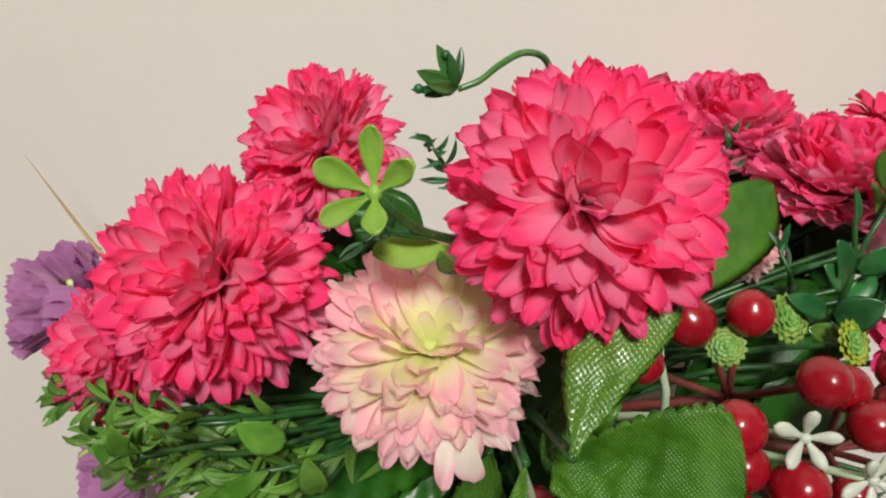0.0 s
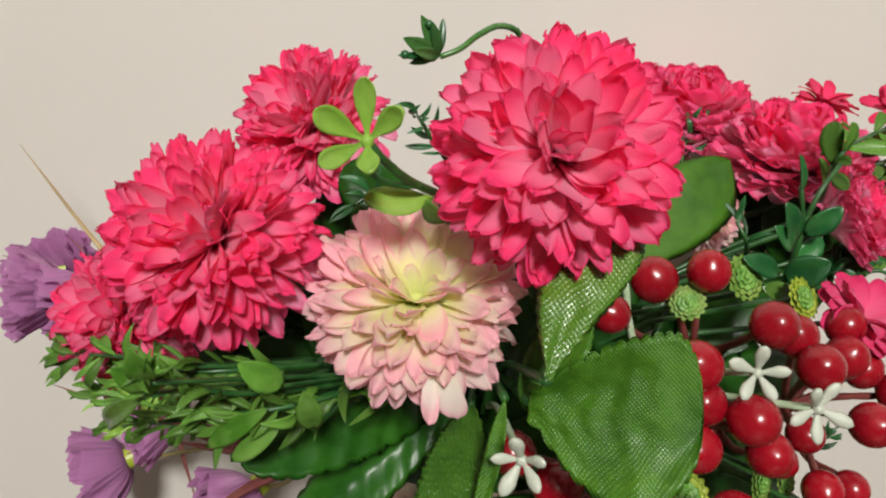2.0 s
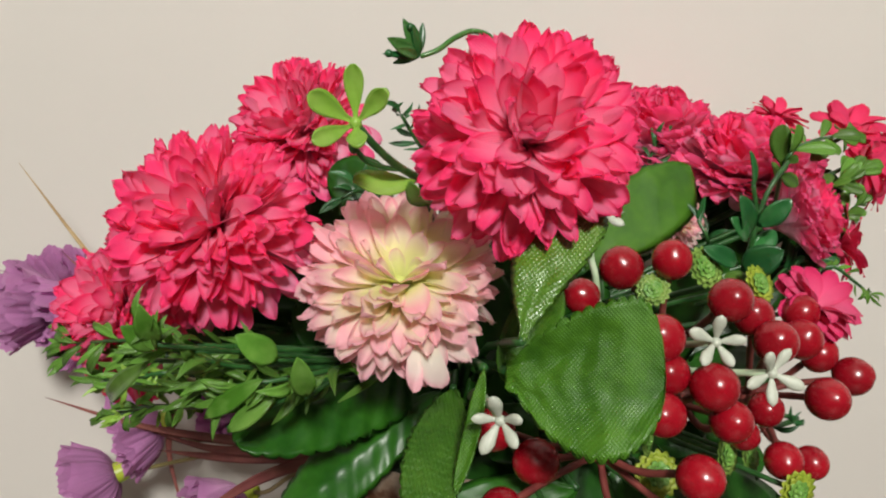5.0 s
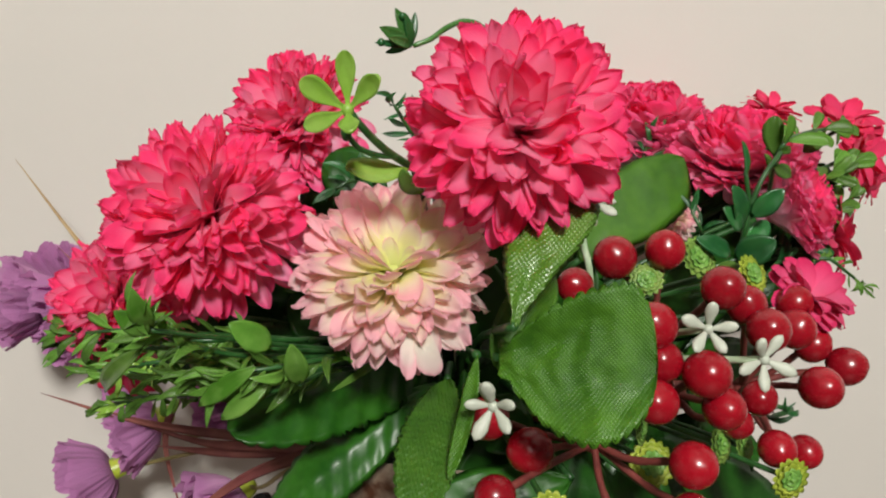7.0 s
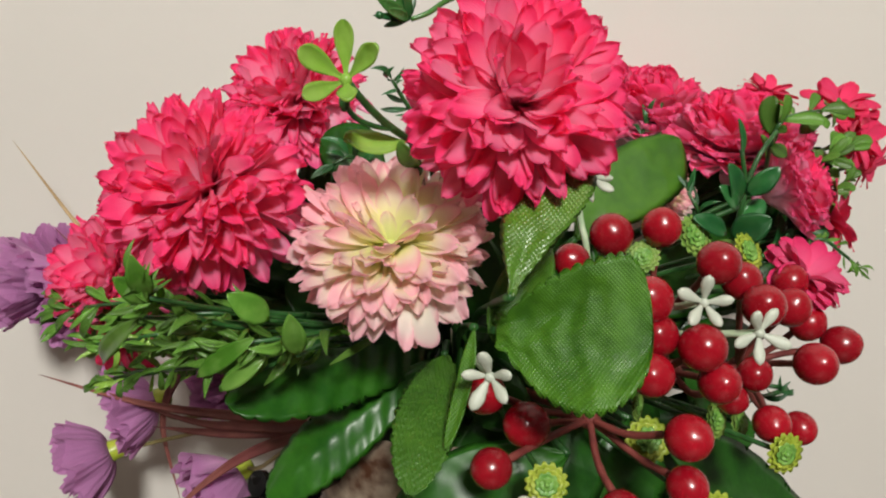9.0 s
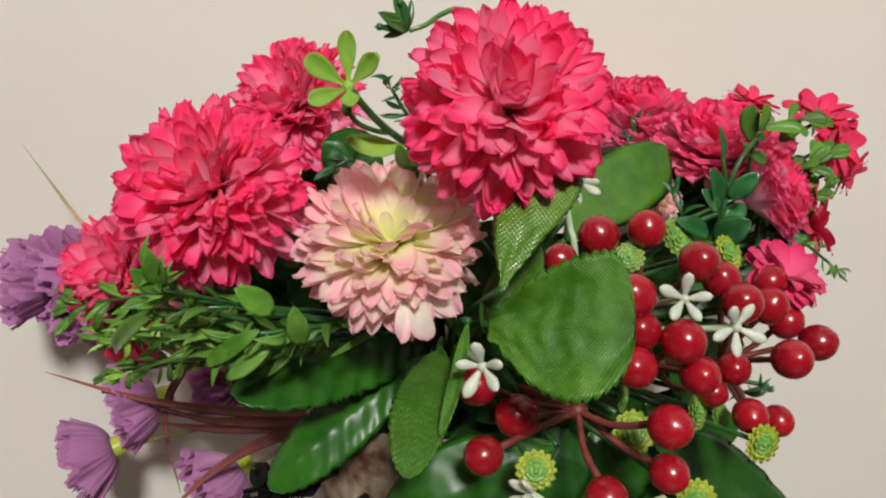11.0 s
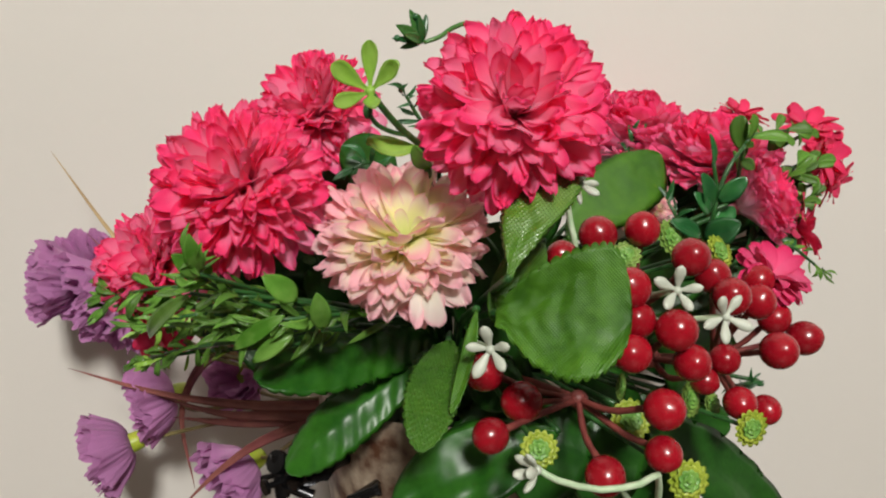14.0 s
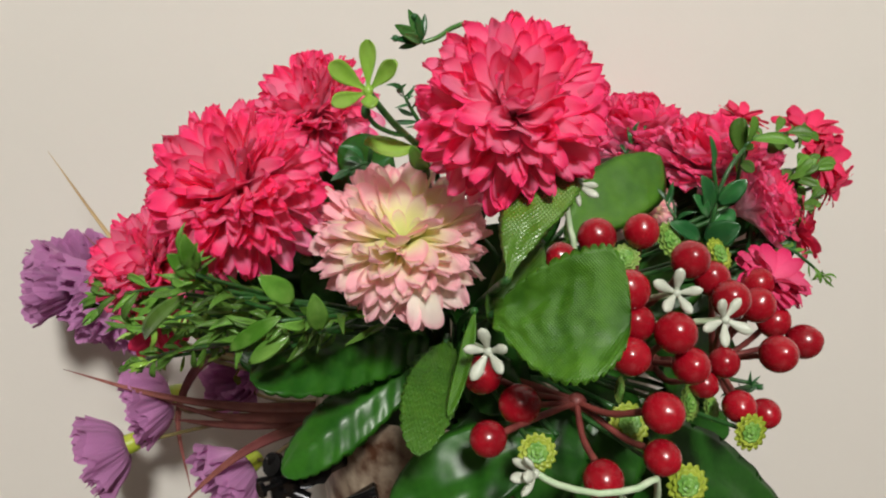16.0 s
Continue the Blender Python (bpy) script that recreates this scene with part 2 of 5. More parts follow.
LAMP_WHITE = plain("lamp_white_enamel", (0.75, 0.74, 0.72), (0.8, 0.79, 0.77), rough=0.4, scale=20, bump=0.02)


# ---- mesh helpers ----
def V(p):
    return Vector(p)


def thing(name, at, label, category, group="", kind=""):
    ob = new(name)
    ob.empty_display_size = 0.01
    ob.location = at
    return tagged(ob, label, category, group, kind)


def link_mesh(name, me, mat, parent=None, label="", local=None):
    """A mesh object; world coordinates unless a pose local to its parent is given."""
    if mat and not me.materials:
        me.materials.append(mat)
    ob = new(name, me)
    if parent is not None:
        ob.parent = parent
        if local is None:
            up = Matrix.Identity(4)
            p = parent
            while p is not None:
                up = Matrix.LocRotScale(p.location, p.rotation_euler if p.rotation_mode != "QUATERNION" else p.rotation_quaternion, p.scale) @ up
                p = p.parent if p.matrix_parent_inverse == Matrix.Identity(4) else None
            ob.matrix_parent_inverse = up.inverted()
        else:
            ob.matrix_basis = local
    if label:
        ob["label"] = label
    return ob


def finish(bm, name, smooth=True):
    me = bpy.data.meshes.new(name)
    bmesh.ops.recalc_face_normals(bm, faces=bm.faces[:])
    bm.to_mesh(me)
    bm.free()
    if smooth:
        for f in me.polygons:
            f.use_smooth = True
    return me


def part(name, bm, mat, parent, label="", smooth=True):
    return link_mesh(name, finish(bm, name, smooth), mat, parent, label)


def sheet(bm, rows, cols, place, thick=0.0, wrap=False):
    """A curved sheet place(i, j) -> (point, normal, u, v); with a thickness it gets an underside that meets the rim."""
    uv = bm.loops.layers.uv.verify()
    top, low, tags = {}, {}, {}
    n = cols if wrap else cols + 1
    for i in range(rows + 1):
        for j in range(n):
            p, nor, u, v = place(i, j)
            top[i, j] = bm.verts.new(p)
            rim = i in (0, rows) or (not wrap and j in (0, cols))
            low[i, j] = top[i, j] if rim or not thick else bm.verts.new(V(p) - V(nor) * thick)
            tags[top[i, j]] = tags[low[i, j]] = (u, v)
    for i in range(rows):
        for j in range(cols):
            k = (j + 1) % n
            for side in ((top,) if not thick else (top, low)):
                loop = [side[i, j], side[i + 1, j], side[i + 1, k], side[i, k]]
                if side is low:
                    loop.reverse()
                if len(set(loop)) < 3:
                    continue
                try:
                    f = bm.faces.new(loop)
                except ValueError:
                    continue
                for lp in f.loops:
                    lp[uv].uv = tags[lp.vert]


def spline(points, n):
    """n + 1 points on a smooth line through the given ones."""
    P = [V(p) for p in points]
    P = [P[0] * 2 - P[1]] + P + [P[-1] * 2 - P[-2]]
    out = []
    for k in range(n + 1):
        s = k / n * (len(P) - 3)
        i = min(int(s), len(P) - 4)
        t = s - i
        a, b, c, d = P[i:i + 4]
        out.append(0.5 * ((2 * b) + (c - a) * t + (2 * a - 5 * b + 4 * c - d) * t * t + (3 * b - a - 3 * c + d) * t ** 3))
    return out


def tube(bm, points, r0, r1=None, n=14, sides=8, bumps=0.0):
    """A round stem along a smooth line, tapering from r0 to r1, closed at its ends."""
    r1 = r0 if r1 is None else r1
    line = spline(points, n)
    rings = []
    side = None
    for i, p in enumerate(line):
        d = (line[min(i + 1, n)] - line[max(i - 1, 0)]).normalized()
        if side is None:
            side = d.orthogonal().normalized()
        side = (side - d * side.dot(d)).normalized()
        up = d.cross(side)
        r = r0 + (r1 - r0) * i / n
        r *= 1 + bumps * math.sin(i * 2.4)
        rings.append([bm.verts.new(p + (side * math.cos(a) + up * math.sin(a)) * r) for a in (2 * math.pi * k / sides for k in range(sides))])
    for a, b in zip(rings, rings[1:]):
        for k in range(sides):
            bm.faces.new((a[k], a[(k + 1) % sides], b[(k + 1) % sides], b[k]))
    bm.faces.new(rings[0][::-1])
    bm.faces.new(rings[-1])


def ball(bm, c, r, squash=(1, 1, 1), turn=None, seg=20, rings=14):
    m = Matrix.Translation(c) @ (turn.to_4x4() if turn else Matrix.Identity(4)) @ Matrix.Diagonal((r * squash[0], r * squash[1], r * squash[2], 1))
    return bmesh.ops.create_uvsphere(bm, u_segments=seg, v_segments=rings, radius=1, matrix=m)["verts"]


def box(bm, lo, hi, bevel=0.0):
    lo, hi = V(lo), V(hi)
    r = bmesh.ops.create_cube(bm, size=1, matrix=Matrix.Translation((lo + hi) / 2) @ Matrix.Diagonal((*(hi - lo), 1)))
    if bevel:
        edges = list({e for v in r["verts"] for e in v.link_edges})
        bmesh.ops.bevel(bm, geom=edges, offset=bevel, segments=2, affect="EDGES")


def frame_of(axis, spin=0.0):
    """A turn whose z runs along axis."""
    return V(axis).normalized().to_track_quat("Z", "Y").to_matrix() @ Matrix.Rotation(spin, 3, "Z")


# ---- petals ----
def petal_mesh(name, mat, seed, length=1.0, width=0.3, root=0.3, widest=0.68, point=0.35, cup=0.3, reflex=0.8, rows=11, cols=6, ragged=0.014, tip_in=0.25):
    """One petal along +x, its inner face up: narrow root, broad blade that bends back by reflex radians, rounded tip with a small point."""
    rnd = random.Random(seed)
    bm = bmesh.new()
    sway = rnd.uniform(-0.10, 0.10)
    twist = rnd.uniform(-0.36, 0.36)
    wave = rnd.uniform(0, 6)
    rag = [rnd.uniform(-ragged, ragged) for _ in range(cols + 1)]
    fold = rnd.uniform(-0.05, 0.05)
    bend_at = rnd.uniform(0.35, 0.5)
    line, x, z = [], 0.0, 0.0
    ts = [1 - (1 - i / rows) ** 1.85 for i in range(rows + 1)]
    for i, t in enumerate(ts):
        s = min(1, max(0, (t - bend_at) / (1 - bend_at)))
        a = 0.18 * math.sin(math.pi * min(1, t * 2)) - reflex * s * s * (3 - 2 * s) + tip_in * max(0, t - 0.72) / 0.28
        step = t - ts[i - 1] if i else 0
        x, z = x + step * math.cos(a), z + step * math.sin(a)
        line.append((x * length, z * length, a))

    def place(i, j):
        t = ts[i]
        u = 2 * j / cols - 1
        if t < widest:
            s = t / widest
            w = root + (1 - root) * (s * s * (3 - 2 * s))
        else:
            s = (t - widest) / (1 - widest)
            w = max(1 - s ** 2.3, 0.0) ** 0.5 * (1 - point * 0.35 * s) + 0.03
        w *= width / 2
        cx, cz, a = line[i]
        off = cup * w * u * u + fold * w * abs(u) + (0.010 + 0.022 * t * t) * math.sin(wave + 5 * t + 2.6 * u)
        if i == rows:
            cx += rag[j] * length
        tw = twist * t
        y = u * w * math.cos(tw) - off * math.sin(tw) + sway * t * t * length
        h = off * math.cos(tw) + u * w * math.sin(tw)
        return V((cx - h * math.sin(a), y, cz + h * math.cos(a))), V((0, 0, 1)), j / cols, t

    sheet(bm, rows, cols, place)
    me = finish(bm, name)
    me.materials.append(mat)
    return me


PETALS = {}


def petal_set(kind):
    """A few petals of each kind, shared by all flowers of that kind: heart petals, bent middle ones, paler outer ones."""
    if kind in PETALS:
        return PETALS[kind]
    if kind in ("pink", "cream"):
        inner, rim = (PINK, PINK_OUT) if kind == "pink" else (CREAM, CREAM_OUT)
        k = 0 if kind == "pink" else 200
        heart = [petal_mesh("petal", inner, k + 10 + s, width=(0.26 if kind == "pink" else 0.32) + 0.05 * (s % 3), root=0.42, reflex=(-0.45, -0.1, 0.3, 0.05)[s % 4], point=0.1, cup=0.32, widest=0.66, ragged=0.03, tip_in=0.1, cols=8) for s in range(8)]
        mid = [petal_mesh("petal", inner, k + 20 + s, width=0.24 + 0.04 * (s % 4), root=0.42, reflex=(-0.30, 0.05, 0.35, -0.1, 0.55)[s % 5], point=0.05 + 0.15 * (s % 3), cup=0.26, widest=0.72, ragged=0.022, tip_in=0.15, cols=8) for s in range(14)]
        outer = [petal_mesh("petal", rim, k + 40 + s, width=0.25 + 0.04 * (s % 4), root=0.36, reflex=(0.1, 0.5, 0.3, 0.8)[s % 4], point=0.05 + 0.15 * (s % 3), cup=0.26, widest=0.74, ragged=0.022, cols=8) for s in range(10)]
    elif kind == "crimson":
        heart = mid = outer = [petal_mesh("petal", CRIMSON, 90 + s, width=0.42, reflex=0.3 + 0.1 * s, point=0.3, widest=0.6) for s in range(5)]
    else:
        heart = mid = outer = [petal_mesh("petal", ROSE, 110 + s, width=0.50, reflex=0.3 + 0.1 * s, point=0.5, widest=0.6) for s in range(5)]
    PETALS[kind] = (heart, mid, outer)
    return PETALS[kind]


FOAM = (0.035, 0.250, 0.150)


def stem_part(owner, start, mat=STEM, r=0.0013, bow=0.02, foot=None):
    a, b = V(start), V(foot or FOAM)
    bm = bmesh.new()
    mid = (a + b) / 2 + V((0, 0.2 * bow, bow * 0.5))
    tube(bm, [a, a.lerp(mid, 0.5) + V((0, 0.004, 0)), mid, b], r, r * 1.2, n=12, sides=6)
    return part("stem", bm, mat, owner)


def place_petal(owner, me, th, ph, size, roll=0.0, origin=(0, 0, 0), broad=1.0):
    d = V((math.sin(th) * math.cos(ph), math.sin(th) * math.sin(ph), math.cos(th)))
    nrm = V((-math.cos(th) * math.cos(ph), -math.cos(th) * math.sin(ph), math.sin(th)))
    side = nrm.cross(d)
    m = Matrix((d, side, nrm)).transposed().to_4x4()
    return link_mesh("petal", me, None, owner, local=Matrix.Translation(origin) @ m @ Matrix.Rotation(roll, 4, "X") @ Matrix.Diagonal((size, size * broad, size, 1)))


def mum(center, axis, R, kind, seed, label, layers, spin=0.0, foot=None, squash=1.0, size_jitter=0.07, name="chrysanthemum", broad=1.0, pale=0.70, dens=1.0, loose=5.0, roll=0.26):
    """A full cloth chrysanthemum: stacked cloth discs cut into petals, the inner ones cupped round a hollow heart, the outer ones laid back. layers: (angle from the axis, petals, length)."""
    rnd = random.Random(seed)
    ob = thing(name, center, label, "flower", "chrysanthemums")
    ob.rotation_euler = frame_of(axis, spin).to_euler()
    heart, mid, outer = petal_set(kind)
    for k, (deg, count, length) in enumerate(layers):
        off = rnd.uniform(0, 6.28)
        count = round(count * dens)
        pool = heart if k < len(layers) * 0.3 else mid if k < len(layers) * pale else outer
        lean, way = rnd.uniform(0, 4), rnd.uniform(0, 6.28)
        for i in range(count):
            ph = off + 2 * math.pi * (i + rnd.uniform(-0.28, 0.28)) / count
            th = radians(max(1, deg + lean * math.cos(ph - way) + rnd.gauss(0, loose * (1.25 if k < 3 else 1.0))))
            L = R * length * (1 + rnd.uniform(-size_jitter, size_jitter))
            place_petal(ob, rnd.choice(pool), th, ph, L, rnd.gauss(0, roll), (0, 0, -0.10 * R * max(0, deg - 60) / 50 * squash), broad * (1.08 - 0.34 * min(1, max(0, deg - 28) / 36) + rnd.uniform(-0.1, 0.1)))
    bm = bmesh.new()
    ball(bm, (0, 0, 0.0), 0.12 * R, (1, 1, 1.1), seg=12, rings=8)
    link_mesh("heart", finish(bm, "heart"), heart[0].materials[0], ob, local=Matrix.Identity(4))
    stem_part(ob, V(center) - V(axis).normalized() * R * 0.12, foot=foot)
    return ob


def hang_petal(owner, me, base, tip, facing, broad=1.0):
    """A single petal that has worked loose and hangs from base towards tip."""
    b, t = V(base), V(tip)
    d = t - b
    size = d.length
    d.normalize()
    n = V(facing)
    n = (n - d * n.dot(d)).normalized()
    m = Matrix((d, n.cross(d), n)).transposed().to_4x4()
    home = Matrix.LocRotScale(owner.location, owner.rotation_euler, None)
    return link_mesh("petal", me, None, owner, local=home.inverted() @ Matrix.Translation(b) @ m @ Matrix.Diagonal((size, size * broad, size, 1)))


FULL = [(22, 5, 0.60), (31, 9, 0.78), (40, 14, 0.90), (48, 18, 0.96), (56, 22, 1.0), (64, 25, 1.02), (73, 28, 1.03), (82, 28, 1.03), (92, 26, 1.02), (102, 22, 1.0), (113, 17, 0.98), (124, 11, 0.95)]
NEEDLE = [(26, 8, 0.78), (34, 14, 0.92), (41, 19, 0.99), (48, 24, 1.02), (56, 28, 1.03), (64, 31, 1.03), (73, 32, 1.03), (82, 30, 1.02), (92, 26, 1.01), (102, 22, 0.99), (112, 17, 0.97), (123, 11, 0.94)]
CUP = [(30, 4, 0.48), (42, 9, 0.74), (50, 15, 0.90), (57, 20, 1.0), (64, 24, 1.04), (71, 27, 1.06), (78, 28, 1.06), (86, 27, 1.05), (95, 22, 1.0), (105, 14, 0.95)]
FAR = [(6, 8, 0.94), (15, 14, 0.97), (24, 20, 0.99), (34, 25, 1.0), (44, 29, 1.02), (54, 32, 1.02), (65, 33, 1.02), (77, 30, 1.0), (90, 24, 1.0), (106, 15, 1.0)]
SIDE = [(6, 6, 0.98), (14, 12, 1.0), (22, 18, 1.0), (30, 22, 1.0), (37, 25, 1.0), (44, 26, 1.0), (50, 26, 0.99), (56, 24, 0.98), (62, 20, 0.96)]


def daisy(center, axis, R, kind, seed, label, rings=((50, 6, 0.9), (66, 8, 1.0), (82, 8, 1.0)), foot=None):
    rnd = random.Random(seed)
    ob = thing("daisy", center, label, "flower", "small red flowers")
    ob.rotation_euler = frame_of(axis, rnd.uniform(0, 6)).to_euler()
    pool = petal_set(kind)[0]
    for deg, count, length in rings:
        off = rnd.uniform(0, 6)
        for i in range(count):
            place_petal(ob, rnd.choice(pool), radians(deg + rnd.uniform(-8, 8)), off + 2 * math.pi * (i + rnd.uniform(-0.2, 0.2)) / count, R * length * rnd.uniform(0.92, 1.06), rnd.uniform(-0.25, 0.25))
    bm = bmesh.new()
    ball(bm, (0, 0, 0.04 * R), 0.14 * R, (1, 1, 0.8), seg=10, rings=6)
    link_mesh("heart", finish(bm, "heart"), CALYX, ob, local=Matrix.Identity(4))
    stem_part(ob, V(center) - V(axis).normalized() * R * 0.05, foot=foot, r=0.0010)
    return ob


# ---- leaves ----
def leaf_sheet(bm, base, tip, width, normal, bend=0.08, fold=0.15, serr=0.0, teeth=16, ripple=0.0, pleats=7, widest=0.45, rows=18, cols=8, thick=0.0005, side_bend=0.0, cross_bend=0.0, stub=0.06, blunt=0.55, rise=0.8, uneven=1.0, skew=0.0):
    base, tip = V(base), V(tip)
    ax = tip - base
    L = ax.length
    ax.normalize()
    nor = V(normal)
    nor = (nor - ax * nor.dot(ax)).normalized()
    sd = nor.cross(ax)

    def place(i, j):
        q = i / rows
        t = 1 - (1 - q) ** 1.5
        u = 2 * j / cols - 1
        wide = widest + skew * u
        if t < wide:
            w = math.sin(math.pi / 2 * t / wide) ** rise
        else:
            s = (t - wide) / (1 - wide)
            w = max(0.0, 1 - s ** 2.1) ** blunt
        w = max(w, stub if t < 0.5 else 0.015)
        if serr and abs(u) > 0.99:
            w *= 1 + serr * (2.2 * abs(math.sin(math.pi * q * teeth)) ** 0.7 - 1.3) / max(w, 0.4)
        w *= width / 2
        z = bend * L * 4 * t * (1 - t) + fold * w * abs(u) + cross_bend * w * u * u
        z += 0.06 * uneven * width * noise.noise(V((t * 3.1, u * 1.7, L * 900))) + 0.03 * uneven * width * noise.noise(V((t * 6.5, u * 3.7, L * 500))) + 0.02 * width * noise.noise(V((t * 9, u * 5, L * 700)))
        z += ripple * width * math.sin((t * pleats - abs(u) * 1.2) * 2 * math.pi) * (0.5 + 0.5 * abs(u)) * min(1, 4 * (1 - t)) * min(1, 5 * t)
        p = base + ax * (t * L) + sd * (u * w + side_bend * L * 4 * t * (1 - t)) + nor * z
        return p, nor, 0.5 + 0.5 * u, t

    sheet(bm, rows, cols, place, thick)


def big_leaf(name, base, tip, width, normal, mat, label, foot=None, petiole=True, stem_r=0.0012, **kw):
    ob = thing(name, base, label, "leaf", "broad cloth leaves")
    bm = bmesh.new()
    leaf_sheet(bm, base, tip, width, normal, **kw)
    part("blade", bm, mat, ob)
    if petiole:
        stem_part(ob, base, foot=foot, r=stem_r)
    return ob


SMALL = {}


def small_leaf(kind):
    """Plastic leaves along +x, shared by the sprays."""
    if kind in SMALL:
        return SMALL[kind]
    out = []
    for s in range(5):
        bm = bmesh.new()
        if kind == "pointed":
            leaf_sheet(bm, (0, 0, 0), (1, 0, 0), 0.15 + 0.028 * s, (0, 0, 1), bend=(0.05, 0.20, -0.08, 0.14, 0.28)[s], fold=0.45, rows=11, cols=4, thick=0.02, widest=0.42 + 0.05 * (s % 3), blunt=0.9, side_bend=(-0.10, 0.12, 0.03, -0.16, 0.08)[s])
        else:
            leaf_sheet(bm, (0, 0, 0), (1, 0, 0), 0.36 + 0.03 * s, (0, 0, 1), bend=0.05, fold=0.1, cross_bend=0.3, rows=9, cols=4, thick=0.035, widest=0.68, blunt=0.5, stub=0.18, side_bend=0.03 * (s - 2))
        out.append(finish(bm, "leaf"))
    SMALL[kind] = out
    return out


def leaf_at(owner, me_list, mat, base, direction, length, normal, rnd, name="leaf"):
    me = rnd.choice(me_list)
    d = V(direction).normalized()
    n = V(normal)
    n = n - d * n.dot(d)
    n = n.normalized() if n.length > 1e-6 else d.orthogonal().normalized()
    m = Matrix((d, n.cross(d), n)).transposed().to_4x4()
    c = MAT_COPY.setdefault((me.name, mat.name), None) or me.copy()
    MAT_COPY[(me.name, mat.name)] = c
    if not c.materials:
        c.materials.append(mat)
    ob = new(name, c)
    ob.parent = owner
    ob.matrix_basis = Matrix.Translation(V(base) - owner.location) @ m @ Matrix.Scale(length, 4)
    return ob


MAT_COPY = {}


def spray(points, count, length, mat, seed, label, kind="pointed", spread=0.9, stem_mat=STEM, r=0.0009, start=0.15, name="leaf_spray", facing=(0, -1, 0.5), foot=None, tuft=3, shrink=0.75):
    """A plastic spray: a stem with leaves in whorls along it and a tuft at its tip."""
    rnd = random.Random(seed)
    ob = thing(name, points[0], label, "foliage", "leaf sprays")
    bm = bmesh.new()
    tube(bm, points, r, r * 0.6, n=16, sides=6)
    part("stem", bm, stem_mat, ob)
    line = spline(points, 60)
    pool = small_leaf(kind)
    for i in range(count):
        s = start + (1 - start) * (i + rnd.uniform(-0.3, 0.3)) / max(1, count - 1)
        k = int(max(0, min(59, s * 60)))
        p = line[k]
        d = (line[min(k + 1, 60)] - line[max(0, k - 1)]).normalized()
        a = rnd.uniform(0, 2 * math.pi)
        o = d.orthogonal().normalized()
        side = (Matrix.Rotation(a, 3, d) @ o)
        way = d * rnd.uniform(0.4, 1.1) + side * spread + V((0, 0, -0.12))
        nor = V(facing) + V((rnd.uniform(-0.5, 0.5), rnd.uniform(-0.5, 0.5), rnd.uniform(-0.5, 0.5)))
        leaf_at(ob, pool, mat, p, way, length * rnd.uniform(0.7, 1.15) * (1 - (1 - shrink) * s), nor, rnd)
    d = (line[60] - line[55]).normalized()
    for i in range(tuft):
        way = d + V((rnd.uniform(-0.6, 0.6), rnd.uniform(-0.6, 0.6), rnd.uniform(-0.6, 0.6)))
        leaf_at(ob, pool, mat, line[60], way, length * rnd.uniform(0.6, 0.9), facing, rnd)
    if foot is not False:
        stem_part(ob, points[0], foot=foot, r=r * 1.1, mat=stem_mat)
    return ob


# ---- other small flowers ----
def berry_branch(hub, berries, label, seed, foot=None):
    """A red-brown twig that forks at its hub into one stalk for each berry."""
    rnd = random.Random(seed)
    ob = thing("berry_branch", hub, label, "berries", "berry branches")
    hub = V(hub)
    bm = bmesh.new()
    ball(bm, hub, 0.0034, (1.1, 0.9, 1.0), seg=10, rings=8)
    tube(bm, [hub, hub.lerp(V(foot or FOAM), 0.5) + V((0, 0, 0.006)), foot or FOAM], 0.0017, 0.002, n=12, sides=7)
    part("twig", bm, TWIG, ob)
    for c, r in berries:
        c = V(c)
        d = (hub - c).normalized()
        bm = bmesh.new()
        mid = hub.lerp(c, 0.55) + V((rnd.uniform(-0.003, 0.003), 0.003, rnd.uniform(-0.004, 0.001)))
        tube(bm, [hub + V((0, 0.0, 0)), mid, c + d * r * 0.9], 0.00115, 0.0012, n=10, sides=7, bumps=0.08)
        stalk = part("stalk", bm, TWIG, ob)
        bm = bmesh.new()
        turn = frame_of(d, rnd.uniform(0, 6))
        vs = ball(bm, (0, 0, 0), r, (1, 1, 1.04), seg=28, rings=20)
        for v in vs:
            z = v.co.z / r
            if z > 0.9:
                v.co.z -= (z - 0.9) * r * 1.2
            if z < -0.97:
                v.co.z -= 0.04 * r
        me = finish(bm, "berry")
        berry = link_mesh("berry", me, BERRY, stalk, local=Matrix.Translation(c) @ turn.to_4x4())
    return ob


